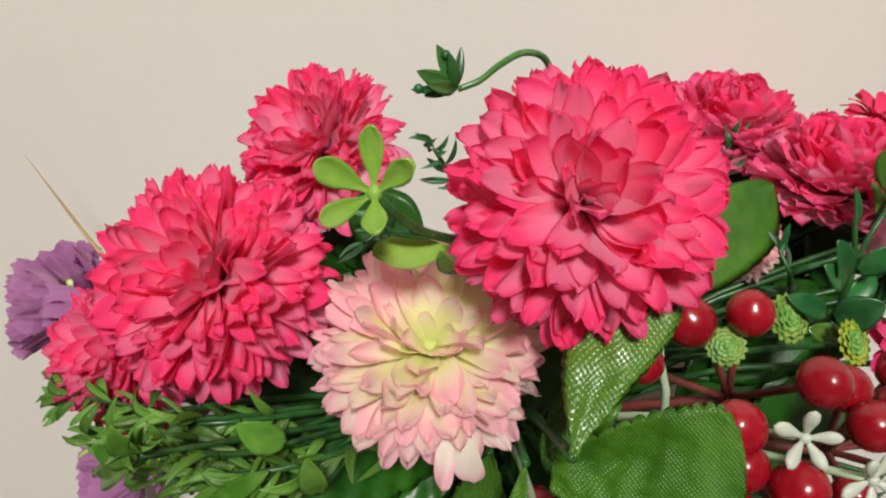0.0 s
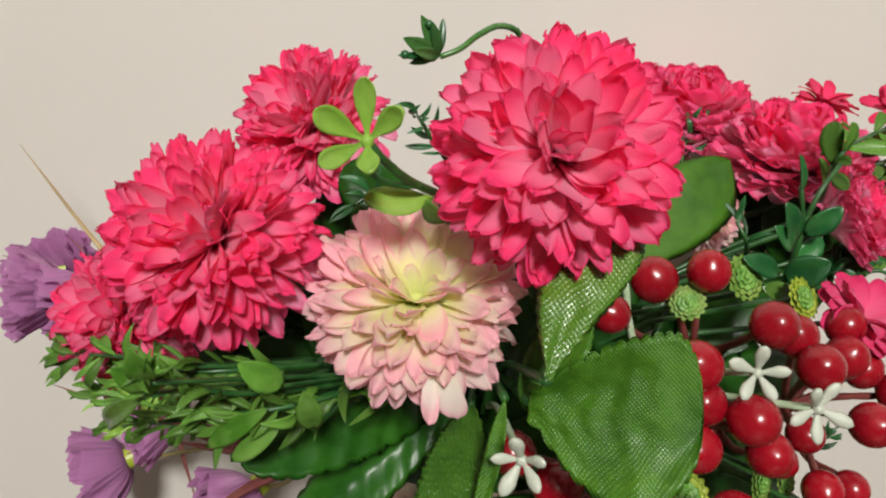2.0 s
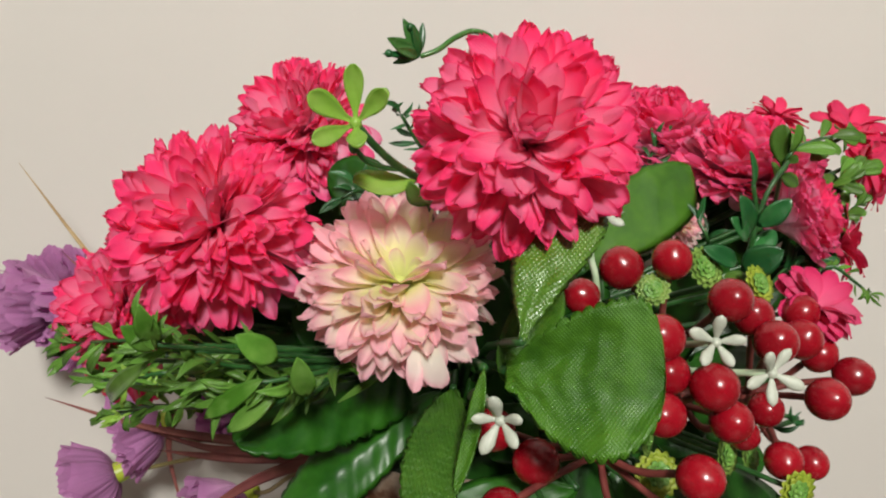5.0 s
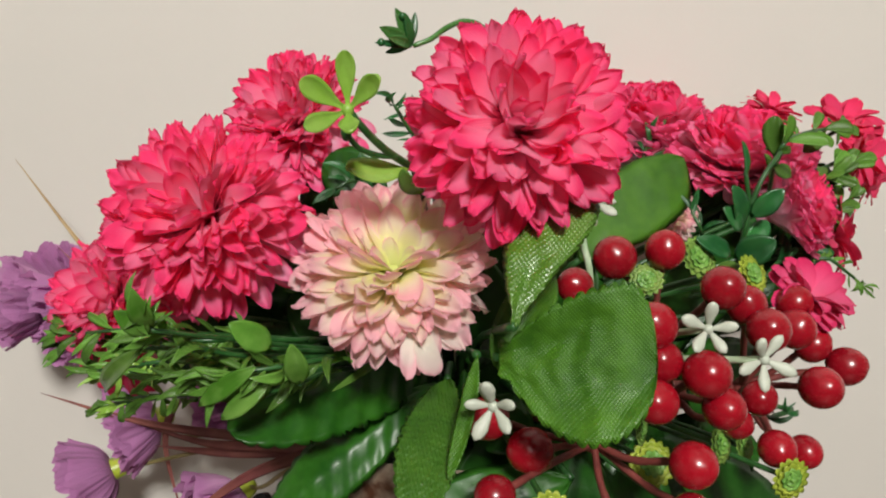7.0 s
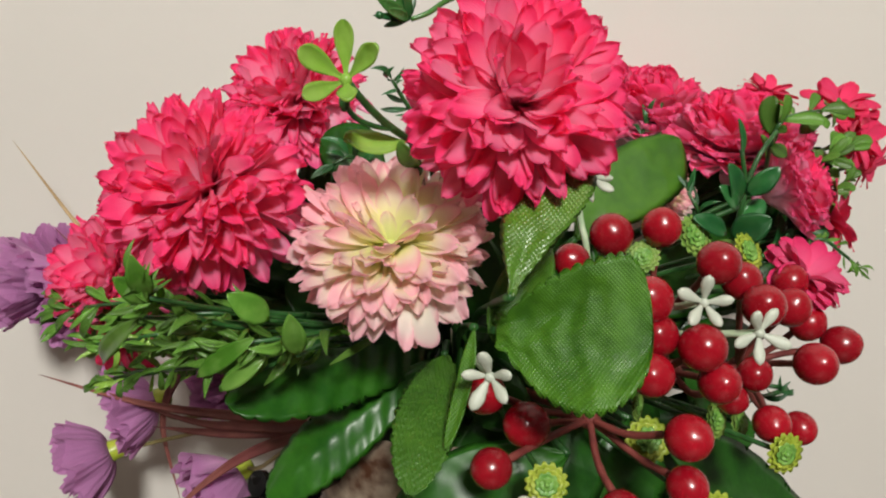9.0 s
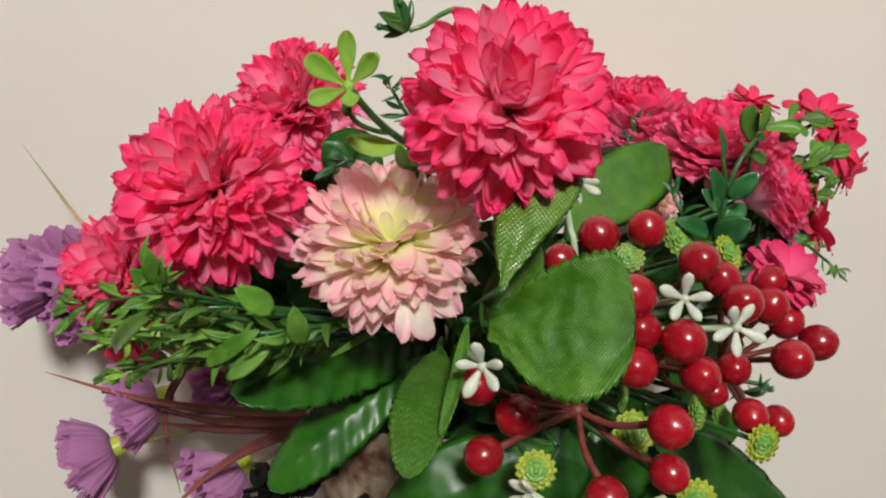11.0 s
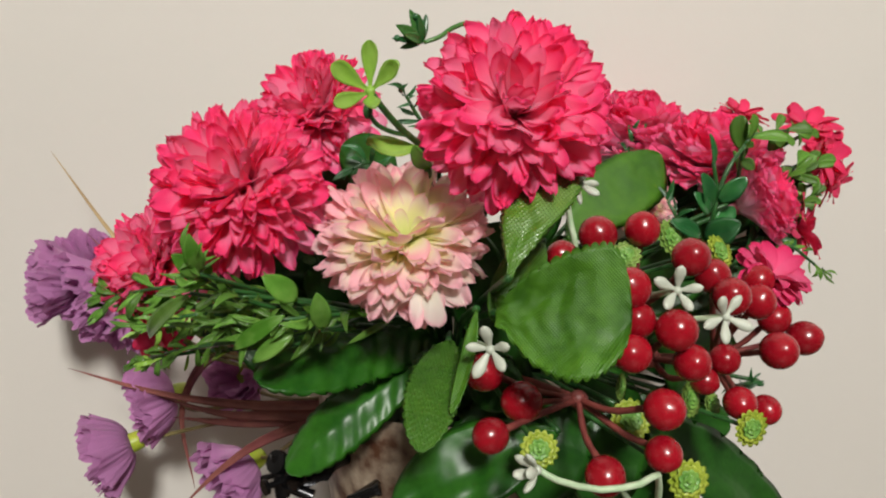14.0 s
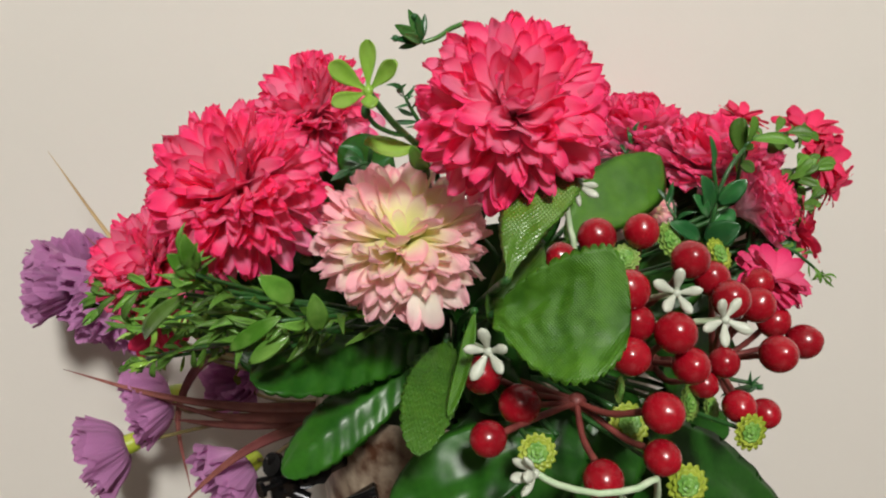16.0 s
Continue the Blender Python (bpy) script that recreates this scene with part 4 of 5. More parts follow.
# filler leaves added in the gaps, their dark colour standing for shade
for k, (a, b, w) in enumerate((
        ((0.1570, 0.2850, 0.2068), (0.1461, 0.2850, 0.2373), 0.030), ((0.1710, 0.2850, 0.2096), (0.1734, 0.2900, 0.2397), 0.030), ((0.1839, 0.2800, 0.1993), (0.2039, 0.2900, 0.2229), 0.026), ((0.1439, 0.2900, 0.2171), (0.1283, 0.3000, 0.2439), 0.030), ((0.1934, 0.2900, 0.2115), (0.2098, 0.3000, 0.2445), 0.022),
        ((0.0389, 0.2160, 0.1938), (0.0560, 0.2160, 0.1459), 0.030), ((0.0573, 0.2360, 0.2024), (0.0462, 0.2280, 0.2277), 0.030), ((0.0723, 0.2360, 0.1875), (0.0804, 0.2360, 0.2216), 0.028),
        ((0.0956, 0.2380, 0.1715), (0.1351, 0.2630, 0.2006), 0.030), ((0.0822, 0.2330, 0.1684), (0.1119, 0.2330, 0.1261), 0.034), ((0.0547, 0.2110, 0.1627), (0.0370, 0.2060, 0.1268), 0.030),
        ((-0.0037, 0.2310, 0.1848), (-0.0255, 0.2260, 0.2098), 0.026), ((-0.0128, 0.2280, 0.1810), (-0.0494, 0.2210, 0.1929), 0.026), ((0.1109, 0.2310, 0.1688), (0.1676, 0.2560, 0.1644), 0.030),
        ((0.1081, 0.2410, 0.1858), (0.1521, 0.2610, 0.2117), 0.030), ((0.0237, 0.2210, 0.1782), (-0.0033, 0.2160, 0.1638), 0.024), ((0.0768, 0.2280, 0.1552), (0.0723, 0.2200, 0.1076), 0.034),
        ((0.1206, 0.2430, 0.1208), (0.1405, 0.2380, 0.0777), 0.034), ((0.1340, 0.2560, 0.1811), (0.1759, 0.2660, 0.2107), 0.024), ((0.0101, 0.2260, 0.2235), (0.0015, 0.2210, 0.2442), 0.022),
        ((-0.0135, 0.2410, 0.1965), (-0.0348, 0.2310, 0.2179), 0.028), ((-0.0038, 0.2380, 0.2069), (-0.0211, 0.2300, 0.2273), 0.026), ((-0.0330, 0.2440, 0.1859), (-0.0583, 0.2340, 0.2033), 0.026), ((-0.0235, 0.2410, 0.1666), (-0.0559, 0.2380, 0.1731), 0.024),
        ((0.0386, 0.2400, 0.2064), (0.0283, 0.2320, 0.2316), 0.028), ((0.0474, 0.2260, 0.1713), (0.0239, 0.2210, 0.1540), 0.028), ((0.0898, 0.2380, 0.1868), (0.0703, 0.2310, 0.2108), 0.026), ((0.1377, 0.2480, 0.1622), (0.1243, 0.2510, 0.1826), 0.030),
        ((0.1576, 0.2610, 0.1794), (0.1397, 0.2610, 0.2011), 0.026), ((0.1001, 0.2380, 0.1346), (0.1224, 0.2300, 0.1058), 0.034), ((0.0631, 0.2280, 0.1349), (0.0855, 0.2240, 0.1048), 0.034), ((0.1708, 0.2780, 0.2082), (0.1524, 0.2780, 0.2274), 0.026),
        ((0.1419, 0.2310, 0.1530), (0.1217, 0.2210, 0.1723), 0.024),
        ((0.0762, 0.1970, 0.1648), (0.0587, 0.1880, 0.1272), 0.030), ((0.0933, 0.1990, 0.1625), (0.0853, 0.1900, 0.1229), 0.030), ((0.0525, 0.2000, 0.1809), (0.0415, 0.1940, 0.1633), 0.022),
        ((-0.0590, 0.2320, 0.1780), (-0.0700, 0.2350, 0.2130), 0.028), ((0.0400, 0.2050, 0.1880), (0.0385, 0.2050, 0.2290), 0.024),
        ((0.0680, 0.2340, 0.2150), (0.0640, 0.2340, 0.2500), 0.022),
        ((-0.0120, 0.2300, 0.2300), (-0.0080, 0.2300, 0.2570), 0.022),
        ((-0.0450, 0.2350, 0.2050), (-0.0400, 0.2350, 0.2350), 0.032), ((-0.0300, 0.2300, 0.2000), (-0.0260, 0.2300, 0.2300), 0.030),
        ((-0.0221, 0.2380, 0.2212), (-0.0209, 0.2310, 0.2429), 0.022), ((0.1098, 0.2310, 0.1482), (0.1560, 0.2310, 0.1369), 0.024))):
    big_leaf("broad_leaf", a, b, w, (0.1 * (k % 3 - 1), -1, 0.3 + 0.1 * (k % 4)), LEAF_DARK_SHADE, "added filler leaf, green darkened for shade inside the bunch", bend=0.06, fold=0.15, ripple=0.008, rows=20)

# ---- berries ----
RB = 0.0065
berry_branch((0.0738, 0.1800, 0.1729), [((0.0924, 0.1470, 0.1833), RB), ((0.0932, 0.1470, 0.1683), 0.0058), ((0.0733, 0.1420, 0.1639), 0.0063), ((0.0386, 0.1500, 0.1742), 0.0058), ((0.0514, 0.1680, 0.1776), 0.0070), ((0.0387, 0.1700, 0.1874), 0.0065)],
             "branch of glossy red berries on red-brown stalks", 31)
berry_branch((0.1030, 0.1900, 0.1840), [((0.0972, 0.1540, 0.2067), 0.0067), ((0.1043, 0.1570, 0.1947), 0.0061), ((0.0836, 0.1600, 0.2190), 0.0066), ((0.0865, 0.1600, 0.2082), 0.0060), ((0.0828, 0.1520, 0.1999), 0.0062), ((0.1157, 0.1720, 0.1823), 0.0050)],
             "cluster of glossy red berries beside a broad leaf", 32)
berry_branch((0.1381, 0.2150, 0.1744), [((0.1430, 0.1750, 0.1918), 0.0066), ((0.1666, 0.2000, 0.1876), 0.0067), ((0.1237, 0.1750, 0.1889), 0.0055), ((0.1217, 0.1700, 0.2130), 0.0065), ((0.1430, 0.1930, 0.2044), 0.0066), ((0.1485, 0.2050, 0.2092), 0.0062), ((0.1555, 0.2030, 0.1947), 0.0062),
             ((0.1191, 0.1800, 0.2176), 0.0062), ((0.1261, 0.1660, 0.1765), 0.0057), ((0.1416, 0.1770, 0.1688), 0.0054)], "large cluster of glossy red berries", 33)
berry_branch((0.1041, 0.2150, 0.1937), [((0.0990, 0.1970, 0.2311), 0.0065), ((0.0821, 0.1950, 0.2294), 0.0070), ((0.1050, 0.1660, 0.2275), 0.0063), ((0.0659, 0.1800, 0.2250), 0.0055)], "upright red berries on thin stalks", 34)

# ---- white star flowers ----
star_flower((0.0972, 0.1560, 0.2191), (-0.15, -1, 0.2), 0.0088, 41, "white star-shaped plastic flower with five petals", spin=0.2)
star_flower((0.1106, 0.1500, 0.2122), (0.05, -1, 0.25), 0.0088, 42, "white star-shaped plastic flower over the berries", spin=0.9)
star_flower((0.0363, 0.1380, 0.2070), (-0.3, -1, 0.1), 0.0088, 43, "white star-shaped plastic flower beside a leaf", spin=0.5)
star_flower((0.0493, 0.1280, 0.1743), (-0.7, -0.4, 0.1), 0.0085, 44, "wilted white star flower on a curved pale stem", spin=0.4, closed=True,
            stem_to=[(0.0554, 0.1280, 0.1708), (0.0684, 0.1300, 0.1664), (0.0807, 0.1320, 0.1667), (0.0875, 0.1360, 0.1672), (0.0922, 0.1460, 0.1515), (0.0980, 0.1600, 0.1302), (0.088, 0.208, 0.140), (0.075, 0.230, 0.150)])
star_flower((0.0729, 0.1900, 0.2488), (0.6, -0.5, -0.2), 0.0080, 45, "white plastic flower on a pale stem under a pink flower", spin=0.4, closed=True, stem_to=[(0.0693, 0.1900, 0.2443), (0.0703, 0.1880, 0.2347), (0.0724, 0.1880, 0.2247), (0.0757, 0.2000, 0.1896), FOAM])

# ---- yellow-green rosettes ----
for n, (c, a, R) in enumerate((((0.1269, 0.1600, 0.1705), (0.2, -1, 0.1), 0.0066), ((0.0532, 0.1460, 0.1716), (-0.1, -1, 0.3), 0.0062), ((0.1026, 0.1500, 0.1576), (0.1, -1, 0.2), 0.0072),
                               ((0.1273, 0.1960, 0.2225), (0.45, -0.75, 0.55), 0.0068), ((0.1122, 0.2040, 0.2260), (0.35, -0.8, 0.5), 0.0076), ((0.0932, 0.1960, 0.2213), (-0.3, -0.8, 0.5), 0.0058),
                               ((0.1103, 0.1720, 0.1758), (0.6, -0.7, 0.2), 0.0068), ((0.1213, 0.1780, 0.1709), (0.5, -0.6, 0.3), 0.0052), ((0.0934, 0.1820, 0.1635), (0.1, -0.9, 0.5), 0.0080), ((0.0869, 0.1760, 0.1790), (0.7, -0.5, 0.1), 0.0052))):
    rosette(c, a, R, 50 + n, "yellow-green scalloped plastic rosette" if n < 4 else "greenish scalloped rosette among the berries", rim=MOSS_OUT if n in (0, 1, 2, 3, 8) else MOSS_GREEN)

# ---- light green five-leaf sprig ----
sprig = thing("five_leaf_sprig", (0.0183, 0.1680, 0.2625), "light green plastic sprig with five rounded leaves", "foliage")
bm = bmesh.new()
tube(bm, [(0.0025, 0.1460, 0.2794), (0.0056, 0.1480, 0.2749), (0.0108, 0.1550, 0.2688), (0.0183, 0.1680, 0.2621)], 0.0009, 0.0011, n=14, sides=7)
part("stem", bm, STEM, sprig)
bm = bmesh.new()
tube(bm, [(0.0136, 0.1580, 0.2667), (0.0091, 0.1550, 0.2675), (0.0043, 0.1520, 0.2698), (0.0017, 0.1500, 0.2733)], 0.0007, 0.0007, n=12, sides=6)
ball(bm, V((0.0016, 0.1500, 0.2737)), 0.0014, (1, 1, 1.6), seg=8, rings=6)
part("side_shoot", bm, STEM, sprig)
stem_part(sprig, (0.0183, 0.1680, 0.2625))
heart = V((0.0025, 0.1460, 0.2791))
bm = bmesh.new()
ball(bm, heart, 0.0015, (1, 1, 1.1), seg=10, rings=8)
part("hub", bm, LIME, sprig)
for tip, w in (((0.0025, 0.1420, 0.2925), 0.0046), ((0.0099, 0.1380, 0.2868), 0.0048), ((-0.0075, 0.1410, 0.2861), 0.0056), ((-0.0068, 0.1390, 0.2757), 0.0046), ((0.0035, 0.1340, 0.2753), 0.0048)):
    bm = bmesh.new()
    leaf_sheet(bm, heart, tip, w, (0, -1, 0.2), bend=-0.06, fold=0.0, cross_bend=0.45, widest=0.76, blunt=0.5, stub=0.26, rise=1.5, rows=16, cols=6, thick=0.0009)
    part("leaf", bm, LIME, sprig)
bm = bmesh.new()
leaf_sheet(bm, (0.0164, 0.1620, 0.2628), (0.0011, 0.1520, 0.2650), 0.0080, (0, -0.7, 0.7), bend=-0.10, fold=0.3, widest=0.55, rows=14, cols=6, thick=0.0007)
part("leaf", bm, LIME, sprig)
bm = bmesh.new()
leaf_sheet(bm, (0.0203, 0.1650, 0.2562), (0.0149, 0.1560, 0.2639), 0.0060, (-0.4, -0.8, 0.3), bend=0.12, fold=0.3, rows=12, cols=6, thick=0.0006)
part("leaf", bm, SPRAY, sprig)

# ---- curled bud above the top flower ----
bud = thing("curled_bud", (0.0399, 0.1900, 0.2931), "dark green curled stem ending in a small leafy bud", "foliage")
bm = bmesh.new()
tube(bm, [(0.0184, 0.1760, 0.2943), (0.0232, 0.1770, 0.2961), (0.0278, 0.1800, 0.2992), (0.0337, 0.1860, 0.3012), (0.0396, 0.1920, 0.2987), (0.0430, 0.1980, 0.2880)], 0.0007, 0.0009, n=24, sides=7)
part("stem", bm, BUD_GREEN, bud)
stem_part(bud, (0.0430, 0.1980, 0.2880))
base = V((0.0179, 0.1760, 0.2943))
for tip, w, mm in (((0.0138, 0.1740, 0.3040), 0.0035, BUD_GREEN), ((0.0096, 0.1700, 0.2989), 0.0042, BUD_GREEN), ((0.0083, 0.1700, 0.2950), 0.0022, SPRAY_DARK), ((0.0191, 0.1780, 0.3032), 0.0022, SPRAY_DARK), ((0.0109, 0.1780, 0.2926), 0.0020, SPRAY_DARK), ((0.0120, 0.1680, 0.2962), 0.0034, BUD_GREEN), ((0.0165, 0.1720, 0.3025), 0.0026, SPRAY_DARK)):
    bm = bmesh.new()
    leaf_sheet(bm, base, tip, w, (0.2, -1, 0.1), bend=0.05, fold=0.4, blunt=0.85, rows=10, cols=4, thick=0.0004)
    part("leaf", bm, mm, bud)
for c in ((0.0100, 0.1710, 0.2951), (0.0157, 0.1740, 0.3018)):
    bm = bmesh.new()
    ball(bm, V(c), 0.0011, seg=8, rings=6)
    tube(bm, [base, V(c)], 0.0005, 0.0005, n=4, sides=5)
    part("stamen", bm, SPRAY_DARK, bud)

# ---- leaf sprays on the left of the bunch ----
L1 = "glossy green plastic leaf spray"
spray([(0.0100, 0.1900, 0.2035), (-0.0142, 0.1580, 0.2114), (-0.0408, 0.1550, 0.2098), (-0.0770, 0.1800, 0.2020)], 34, 0.0134, SPRAY, 61, L1, spread=0.54, tuft=4)
spray([(-0.0019, 0.1900, 0.1999), (-0.0289, 0.1550, 0.2154), (-0.0428, 0.1400, 0.2271), (-0.0435, 0.1300, 0.2357)], 26, 0.0129, SPRAY, 62, L1, spread=0.58, tuft=3)
spray([(-0.0059, 0.1900, 0.1978), (-0.0366, 0.1580, 0.2038), (-0.0632, 0.1780, 0.1939), (-0.0803, 0.1920, 0.1849)], 28, 0.0124, SPRAY, 63, L1, spread=0.50, tuft=4)
spray([(-0.0175, 0.1900, 0.2062), (-0.0426, 0.1650, 0.2180), (-0.0636, 0.1720, 0.2172), (-0.0883, 0.1900, 0.2096)], 26, 0.0140, SPRAY, 64, L1, spread=0.54, tuft=5)
spray([(-0.0101, 0.1950, 0.2026), (-0.0299, 0.1700, 0.2082), (-0.0463, 0.1650, 0.2126), (-0.0650, 0.1750, 0.2098)], 28, 0.0129, SPRAY, 65, L1, spread=0.58, tuft=4)
spray([(-0.0021, 0.1950, 0.1941), (-0.0190, 0.1680, 0.2040), (-0.0331, 0.1580, 0.2065)], 22, 0.0140, SPRAY, 66, L1, spread=0.50, tuft=3)
loose = thing("leaf_spray", (-0.0019, 0.1900, 0.2020), "green plastic spray with long pointed leaves", "foliage", "leaf sprays")
stem_part(loose, (-0.0019, 0.1900, 0.2020))
for a, b, w in (((-0.0392, 0.1500, 0.2036), (-0.0235, 0.1500, 0.2142), 0.0052), ((-0.0336, 0.1500, 0.1995), (-0.0212, 0.1520, 0.2083), 0.0052), ((-0.0120, 0.1460, 0.2109), (-0.0131, 0.1420, 0.2232), 0.0062), ((-0.0205, 0.1550, 0.2171), (-0.0296, 0.1500, 0.2262), 0.0075),
                ((-0.0422, 0.1300, 0.2326), (-0.0422, 0.1220, 0.2438), 0.0052), ((-0.0423, 0.1300, 0.2311), (-0.0475, 0.1250, 0.2382), 0.0052), ((-0.0476, 0.1400, 0.2239), (-0.0667, 0.1600, 0.2043), 0.0055), ((0.0100, 0.1850, 0.2058), (-0.0144, 0.1600, 0.2089), 0.0030), ((0.0081, 0.1820, 0.2023), (-0.0062, 0.1650, 0.1998), 0.0025)):
    bm = bmesh.new()
    leaf_sheet(bm, a, b, w, (0.1, -1, 0.5), bend=0.08, fold=0.3, blunt=0.75, rows=14, cols=6, thick=0.0006)
    part("leaf", bm, SPRAY, loose)
for a in ((-0.0371, 0.1520, 0.2035), (-0.0339, 0.1520, 0.1996), (-0.0124, 0.1470, 0.2102), (-0.0215, 0.1560, 0.2168), (-0.0426, 0.1310, 0.2316), (-0.0479, 0.1410, 0.2236)):
    bm = bmesh.new()
    tube(bm, [a, V(a).lerp(V((-0.0019, 0.1900, 0.2020)), 0.5) + V((0, 0.004, -0.002)), (-0.0019, 0.1900, 0.2020)], 0.0006, 0.0009, n=10, sides=5)
    part("stalk", bm, STEM, loose)

spray([(-0.0443, 0.1850, 0.1916), (-0.0588, 0.1820, 0.1918), (-0.0749, 0.1860, 0.1875)], 9, 0.0090, LIME, 67, "lime green plastic sprig with small pointed leaves", tuft=5)
spray([(-0.0606, 0.1850, 0.2069), (-0.0765, 0.1880, 0.2081), (-0.0904, 0.1920, 0.2050)], 8, 0.0110, SPRAY, 68, L1, tuft=5)
spray([(-0.0398, 0.1750, 0.2068), (-0.0551, 0.1650, 0.2099), (-0.0763, 0.1800, 0.1996)], 16, 0.0100, LIME, 69, "light green plastic leaf spray", tuft=3)

spray([(-0.0150, 0.1850, 0.2080), (-0.0380, 0.1680, 0.2150), (-0.0560, 0.1720, 0.2130), (-0.0720, 0.1850, 0.2080)], 16, 0.0110, SPRAY, 83, L1, kind="round", spread=0.6, tuft=3)
spray([(-0.0250, 0.1850, 0.2000), (-0.0440, 0.1700, 0.2080), (-0.0600, 0.1760, 0.2040)], 12, 0.0105, SPRAY, 84, L1, kind="round", spread=0.6, tuft=3)

# ---- leaf sprays on the right ----
R1 = "dark green plastic spray with pointed leaves"
right = thing("leaf_spray", (0.1341, 0.2200, 0.2178), R1, "foliage", "leaf sprays")
stem_part(right, (0.1341, 0.2200, 0.2178))
for a, b, w, mm in (((0.1272, 0.2050, 0.2361), (0.1212, 0.2000, 0.2514), 0.0072, SPRAY_DARK), ((0.1264, 0.2030, 0.2354), (0.1186, 0.2000, 0.2442), 0.0060, SPRAY_DARK), ((0.1297, 0.2040, 0.2401), (0.1380, 0.2000, 0.2499), 0.0072, SPRAY_DARK), ((0.1268, 0.2040, 0.2531), (0.1229, 0.2000, 0.2656), 0.0024, SPRAY_DARK),
                    ((0.1260, 0.2050, 0.2254), (0.1361, 0.1980, 0.2335), 0.0105, SPRAY_DARK), ((0.1252, 0.2060, 0.2263), (0.1119, 0.2040, 0.2331), 0.0070, SPRAY_DARK), ((0.1301, 0.2070, 0.2304), (0.1392, 0.2100, 0.2371), 0.0070, SPRAY_DARK), ((0.1298, 0.2050, 0.2188), (0.1187, 0.2030, 0.2236), 0.0070, SPRAY)):
    bm = bmesh.new()
    leaf_sheet(bm, a, b, w, (0.1, -1, 0.5), bend=0.08, fold=0.25, blunt=0.7, rows=12, cols=6, thick=0.0006)
    part("leaf", bm, mm, right)
bm = bmesh.new()
tube(bm, [(0.1341, 0.2200, 0.2178), (0.1287, 0.2060, 0.2317), (0.1294, 0.2050, 0.2425), (0.1266, 0.2040, 0.2552)], 0.0011, 0.0007, n=14, sides=6)
part("stalk", bm, STEM, right)
bm = bmesh.new()
tube(bm, [(0.1291, 0.2050, 0.2413), (0.1337, 0.2060, 0.2530), (0.1409, 0.2100, 0.2607)], 0.0009, 0.0007, n=10, sides=6)
part("stalk", bm, STEM, right)
R2 = "fresh green plastic spray with small rounded leaves"
spray([(0.1581, 0.2500, 0.2341), (0.1467, 0.2220, 0.2599), (0.1625, 0.2350, 0.2647), (0.1908, 0.2620, 0.2642)], 18, 0.0150, SPRAY, 71, R2, kind="round", tuft=4)
spray([(0.1724, 0.2550, 0.2181), (0.1842, 0.2620, 0.2403), (0.1947, 0.2650, 0.2452), (0.2040, 0.2700, 0.2473)], 21, 0.0125, SPRAY, 72, R2, kind="round", tuft=3)
spray([(0.1652, 0.2500, 0.2139), (0.1811, 0.2580, 0.2253), (0.1934, 0.2620, 0.2299), (0.2026, 0.2660, 0.2346)], 20, 0.0115, SPRAY, 73, R2, kind="round", tuft=3)
spray([(0.1660, 0.2400, 0.2085), (0.1755, 0.2360, 0.2168), (0.1862, 0.2360, 0.2106), (0.1956, 0.2400, 0.2039)], 9, 0.0095, SPRAY, 74, "thin green plastic sprig at the edge", tuft=5)
spray([(0.1536, 0.2400, 0.2061), (0.1658, 0.2460, 0.2148), (0.1805, 0.2500, 0.2165)], 12, 0.0110, SPRAY_DARK, 75, R1, kind="round", tuft=3)
spray([(0.1166, 0.2800, 0.2405), (0.1217, 0.2900, 0.2530), (0.1270, 0.2950, 0.2609)], 9, 0.0110, SPRAY_DARK, 76, R1, tuft=3)
spray([(0.1302, 0.2400, 0.2185), (0.1243, 0.2300, 0.2299), (0.1209, 0.2320, 0.2365)], 7, 0.0120, SPRAY_DARK, 77, R1, tuft=2)
spray([(0.0237, 0.1950, 0.2611), (0.0167, 0.1920, 0.2716), (0.0129, 0.1900, 0.2781)], 8, 0.0095, SPRAY_DARK, 78, R1, tuft=3)
spray([(0.1580, 0.2150, 0.1644), (0.1436, 0.2050, 0.1663), (0.1531, 0.2100, 0.1653)], 5, 0.0100, SPRAY_DARK, 79, R1, tuft=2)
spray([(-0.0199, 0.2150, 0.2146), (-0.0227, 0.2050, 0.2275), (-0.0180, 0.2000, 0.2325)], 9, 0.0110, SPRAY, 80, L1, kind="round", tuft=3)
spray([(0.0060, 0.2050, 0.2482), (0.0003, 0.1950, 0.2551), (-0.0053, 0.1920, 0.2534)], 7, 0.0110, SPRAY_DARK, 81, R1, tuft=2)

# ---- purple carnations ----
PL = "purple ruffled cloth carnation in a lime calyx"
carnation((-0.1606, 0.2900, 0.1895), (-0.75, -0.45, 0.15), 0.0207, 91, PL, [(-0.1251, 0.2900, 0.1768), (-0.0614, 0.2620, 0.1593), FOAM])
carnation((-0.1492, 0.3050, 0.1986), (-0.1, -0.55, 0.7), 0.0184, 92, PL, [(-0.1307, 0.2980, 0.1760), (-0.0614, 0.2620, 0.1593), FOAM])
carnation((-0.1410, 0.2820, 0.1820), (-0.65, -0.65, -0.25), 0.0223, 93, PL, [(-0.1218, 0.2880, 0.1760), (-0.0615, 0.2620, 0.1566), FOAM])
carnation((-0.1295, 0.2920, 0.1634), (-0.3, -0.6, -0.7), 0.0199, 94, PL, [(-0.1095, 0.2900, 0.1725), (-0.0615, 0.2620, 0.1566), FOAM])
carnation((-0.1178, 0.2880, 0.1269), (-0.85, -0.35, -0.15), 0.0215, 95, PL, [(-0.0918, 0.2840, 0.1259), (-0.0619, 0.2720, 0.1330), FOAM])
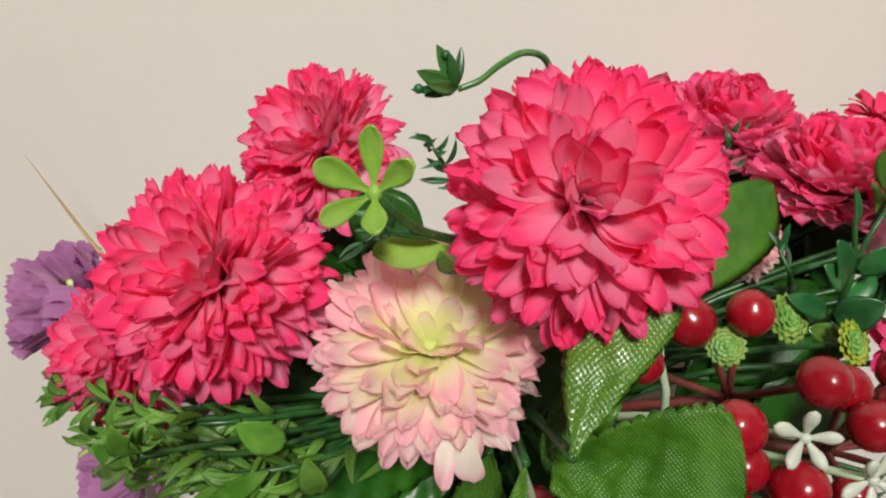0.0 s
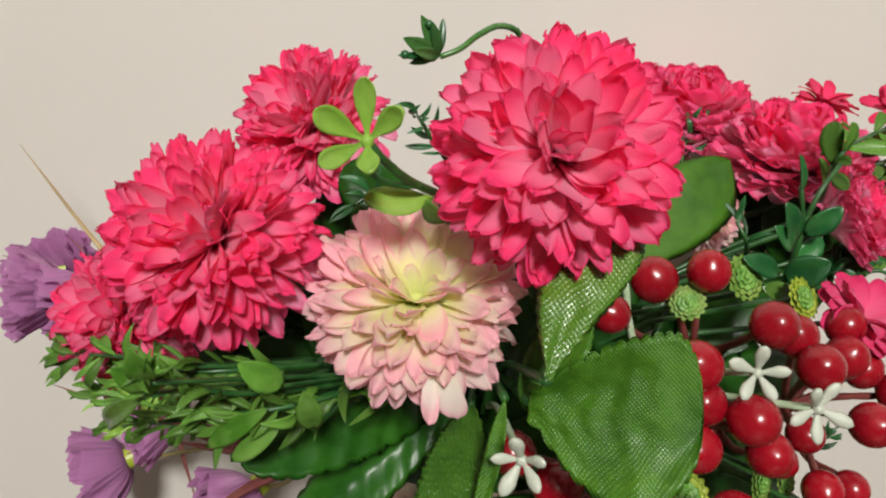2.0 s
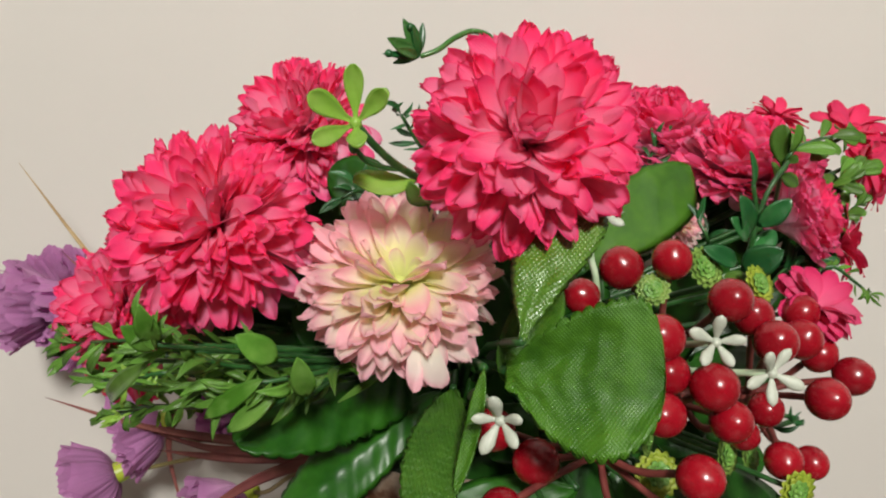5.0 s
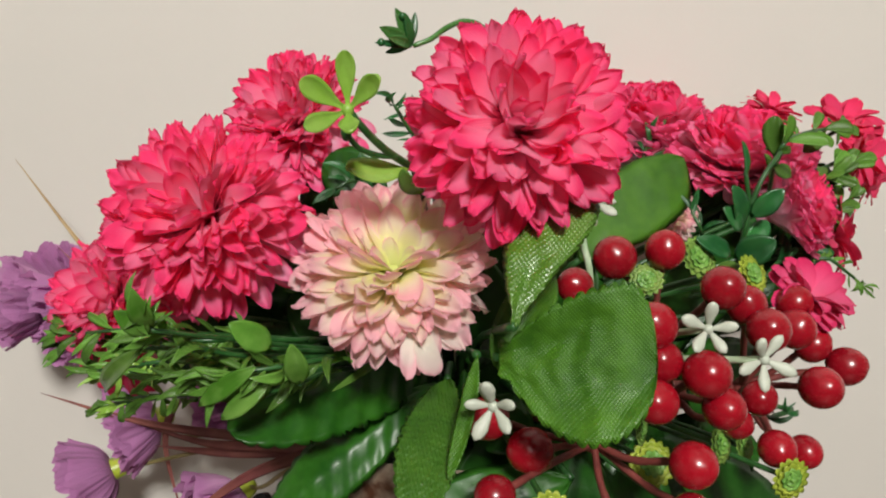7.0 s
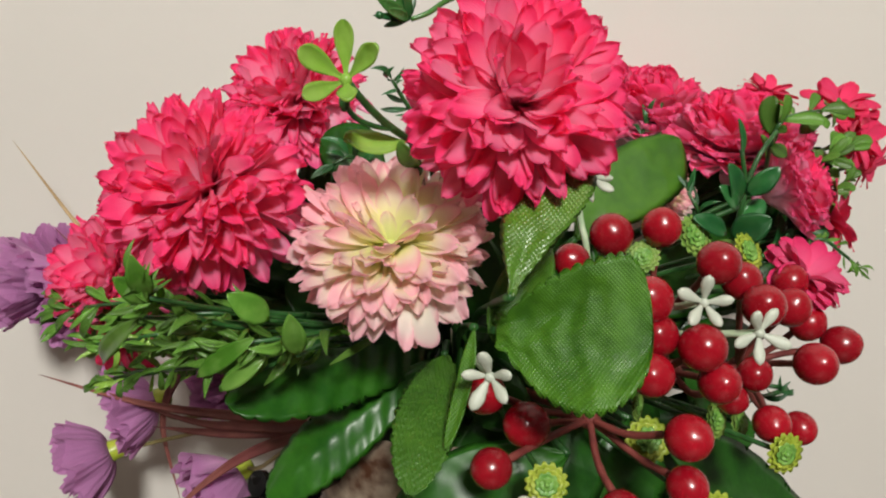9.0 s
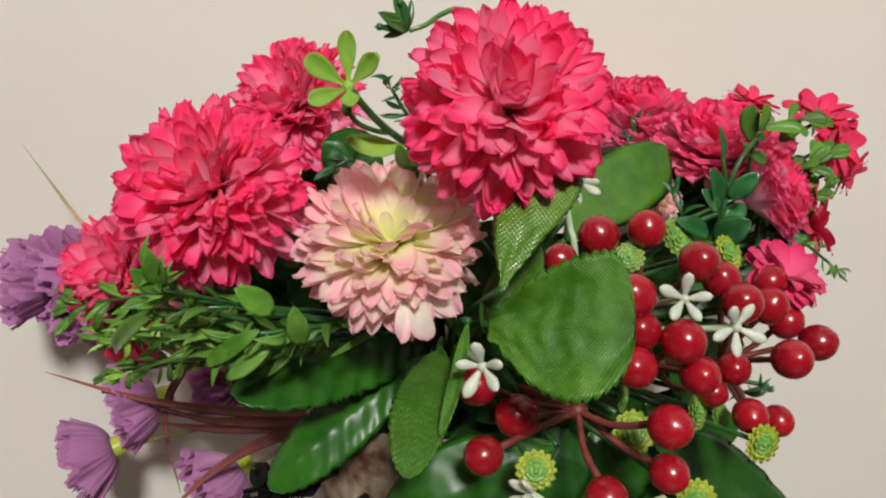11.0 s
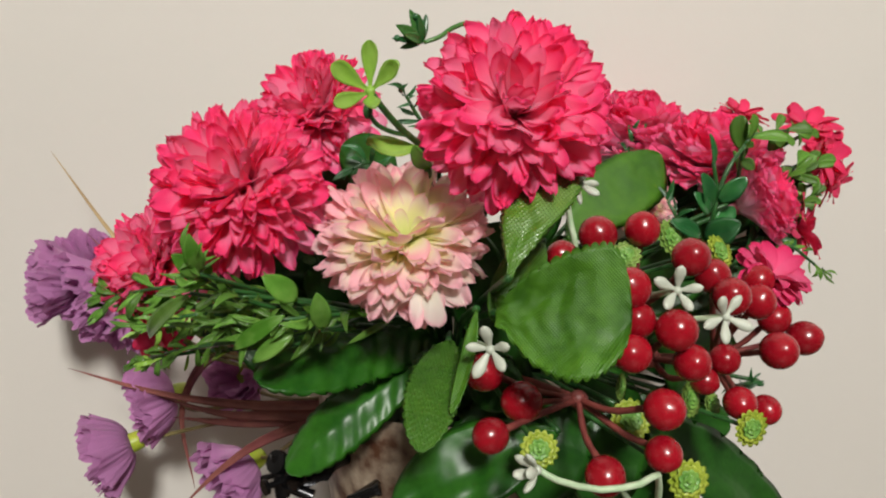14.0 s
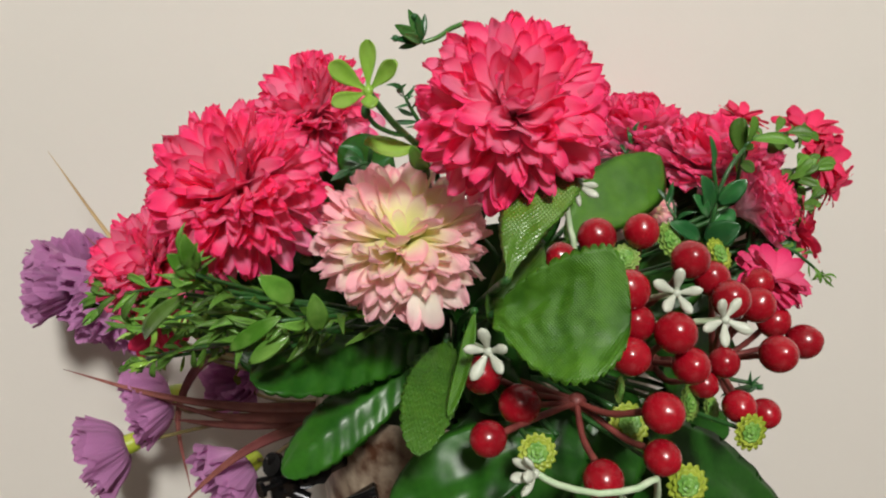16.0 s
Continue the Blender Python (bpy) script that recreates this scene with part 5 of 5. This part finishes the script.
carnation((-0.1429, 0.2920, 0.0967), (-0.85, -0.35, -0.25), 0.0222, 96, PL, [(-0.1130, 0.2880, 0.1088), (-0.0648, 0.2720, 0.1259), FOAM])
carnation((-0.0732, 0.2620, 0.0965), (-0.7, -0.6, -0.35), 0.0215, 97, PL, [(-0.0478, 0.2620, 0.1118), (-0.0252, 0.2500, 0.1312), FOAM])
carnation((-0.0715, 0.2880, 0.1416), (-0.4, -0.7, 0.3), 0.0179, 98, PL, [(-0.0553, 0.2800, 0.1352), (-0.0255, 0.2550, 0.1426), FOAM])

# ---- grass blades ----
blade([(-0.0043, 0.2350, 0.1483), (-0.0533, 0.2550, 0.1398), (-0.1001, 0.2700, 0.1401), (-0.1509, 0.2900, 0.1459)], 0.0054, GRASS_RED, "maroon plastic grass blade", 1)
blade([(-0.0043, 0.2350, 0.1431), (-0.0459, 0.2550, 0.1347), (-0.0735, 0.2650, 0.1321), (-0.1087, 0.2800, 0.1360)], 0.0060, GRASS_RED, "maroon plastic grass blade", 2)
blade([(-0.0091, 0.2350, 0.1458), (-0.0436, 0.2400, 0.1324), (-0.0672, 0.2450, 0.1155), (-0.0895, 0.2500, 0.0925)], 0.0054, GRASS_RED, "maroon plastic grass blade arching down", 3)
blade([(-0.0610, 0.2620, 0.1673), (-0.0840, 0.2800, 0.1500), (-0.0979, 0.2900, 0.1197), (-0.0952, 0.2950, 0.0767)], 0.0056, GRASS_RED, "maroon plastic grass blade hanging down", 4)
blade([(-0.0043, 0.2360, 0.1440), (-0.0601, 0.2620, 0.1284), (-0.0973, 0.2750, 0.1259)], 0.0065, GRASS_RED, "maroon plastic grass blade", 5)
blade([(-0.0614, 0.2620, 0.1593), (-0.0968, 0.2850, 0.1823), (-0.1263, 0.3000, 0.2080), (-0.1579, 0.3110, 0.2497)], 0.0042, GRASS_TAN, "thin dry tan grass blade", 6)
blade([(-0.0671, 0.2650, 0.1582), (-0.1054, 0.2950, 0.1767), (-0.1278, 0.3050, 0.1943), (-0.1454, 0.3120, 0.2094)], 0.0024, GRASS_RED, "thin maroon grass blade", 7)
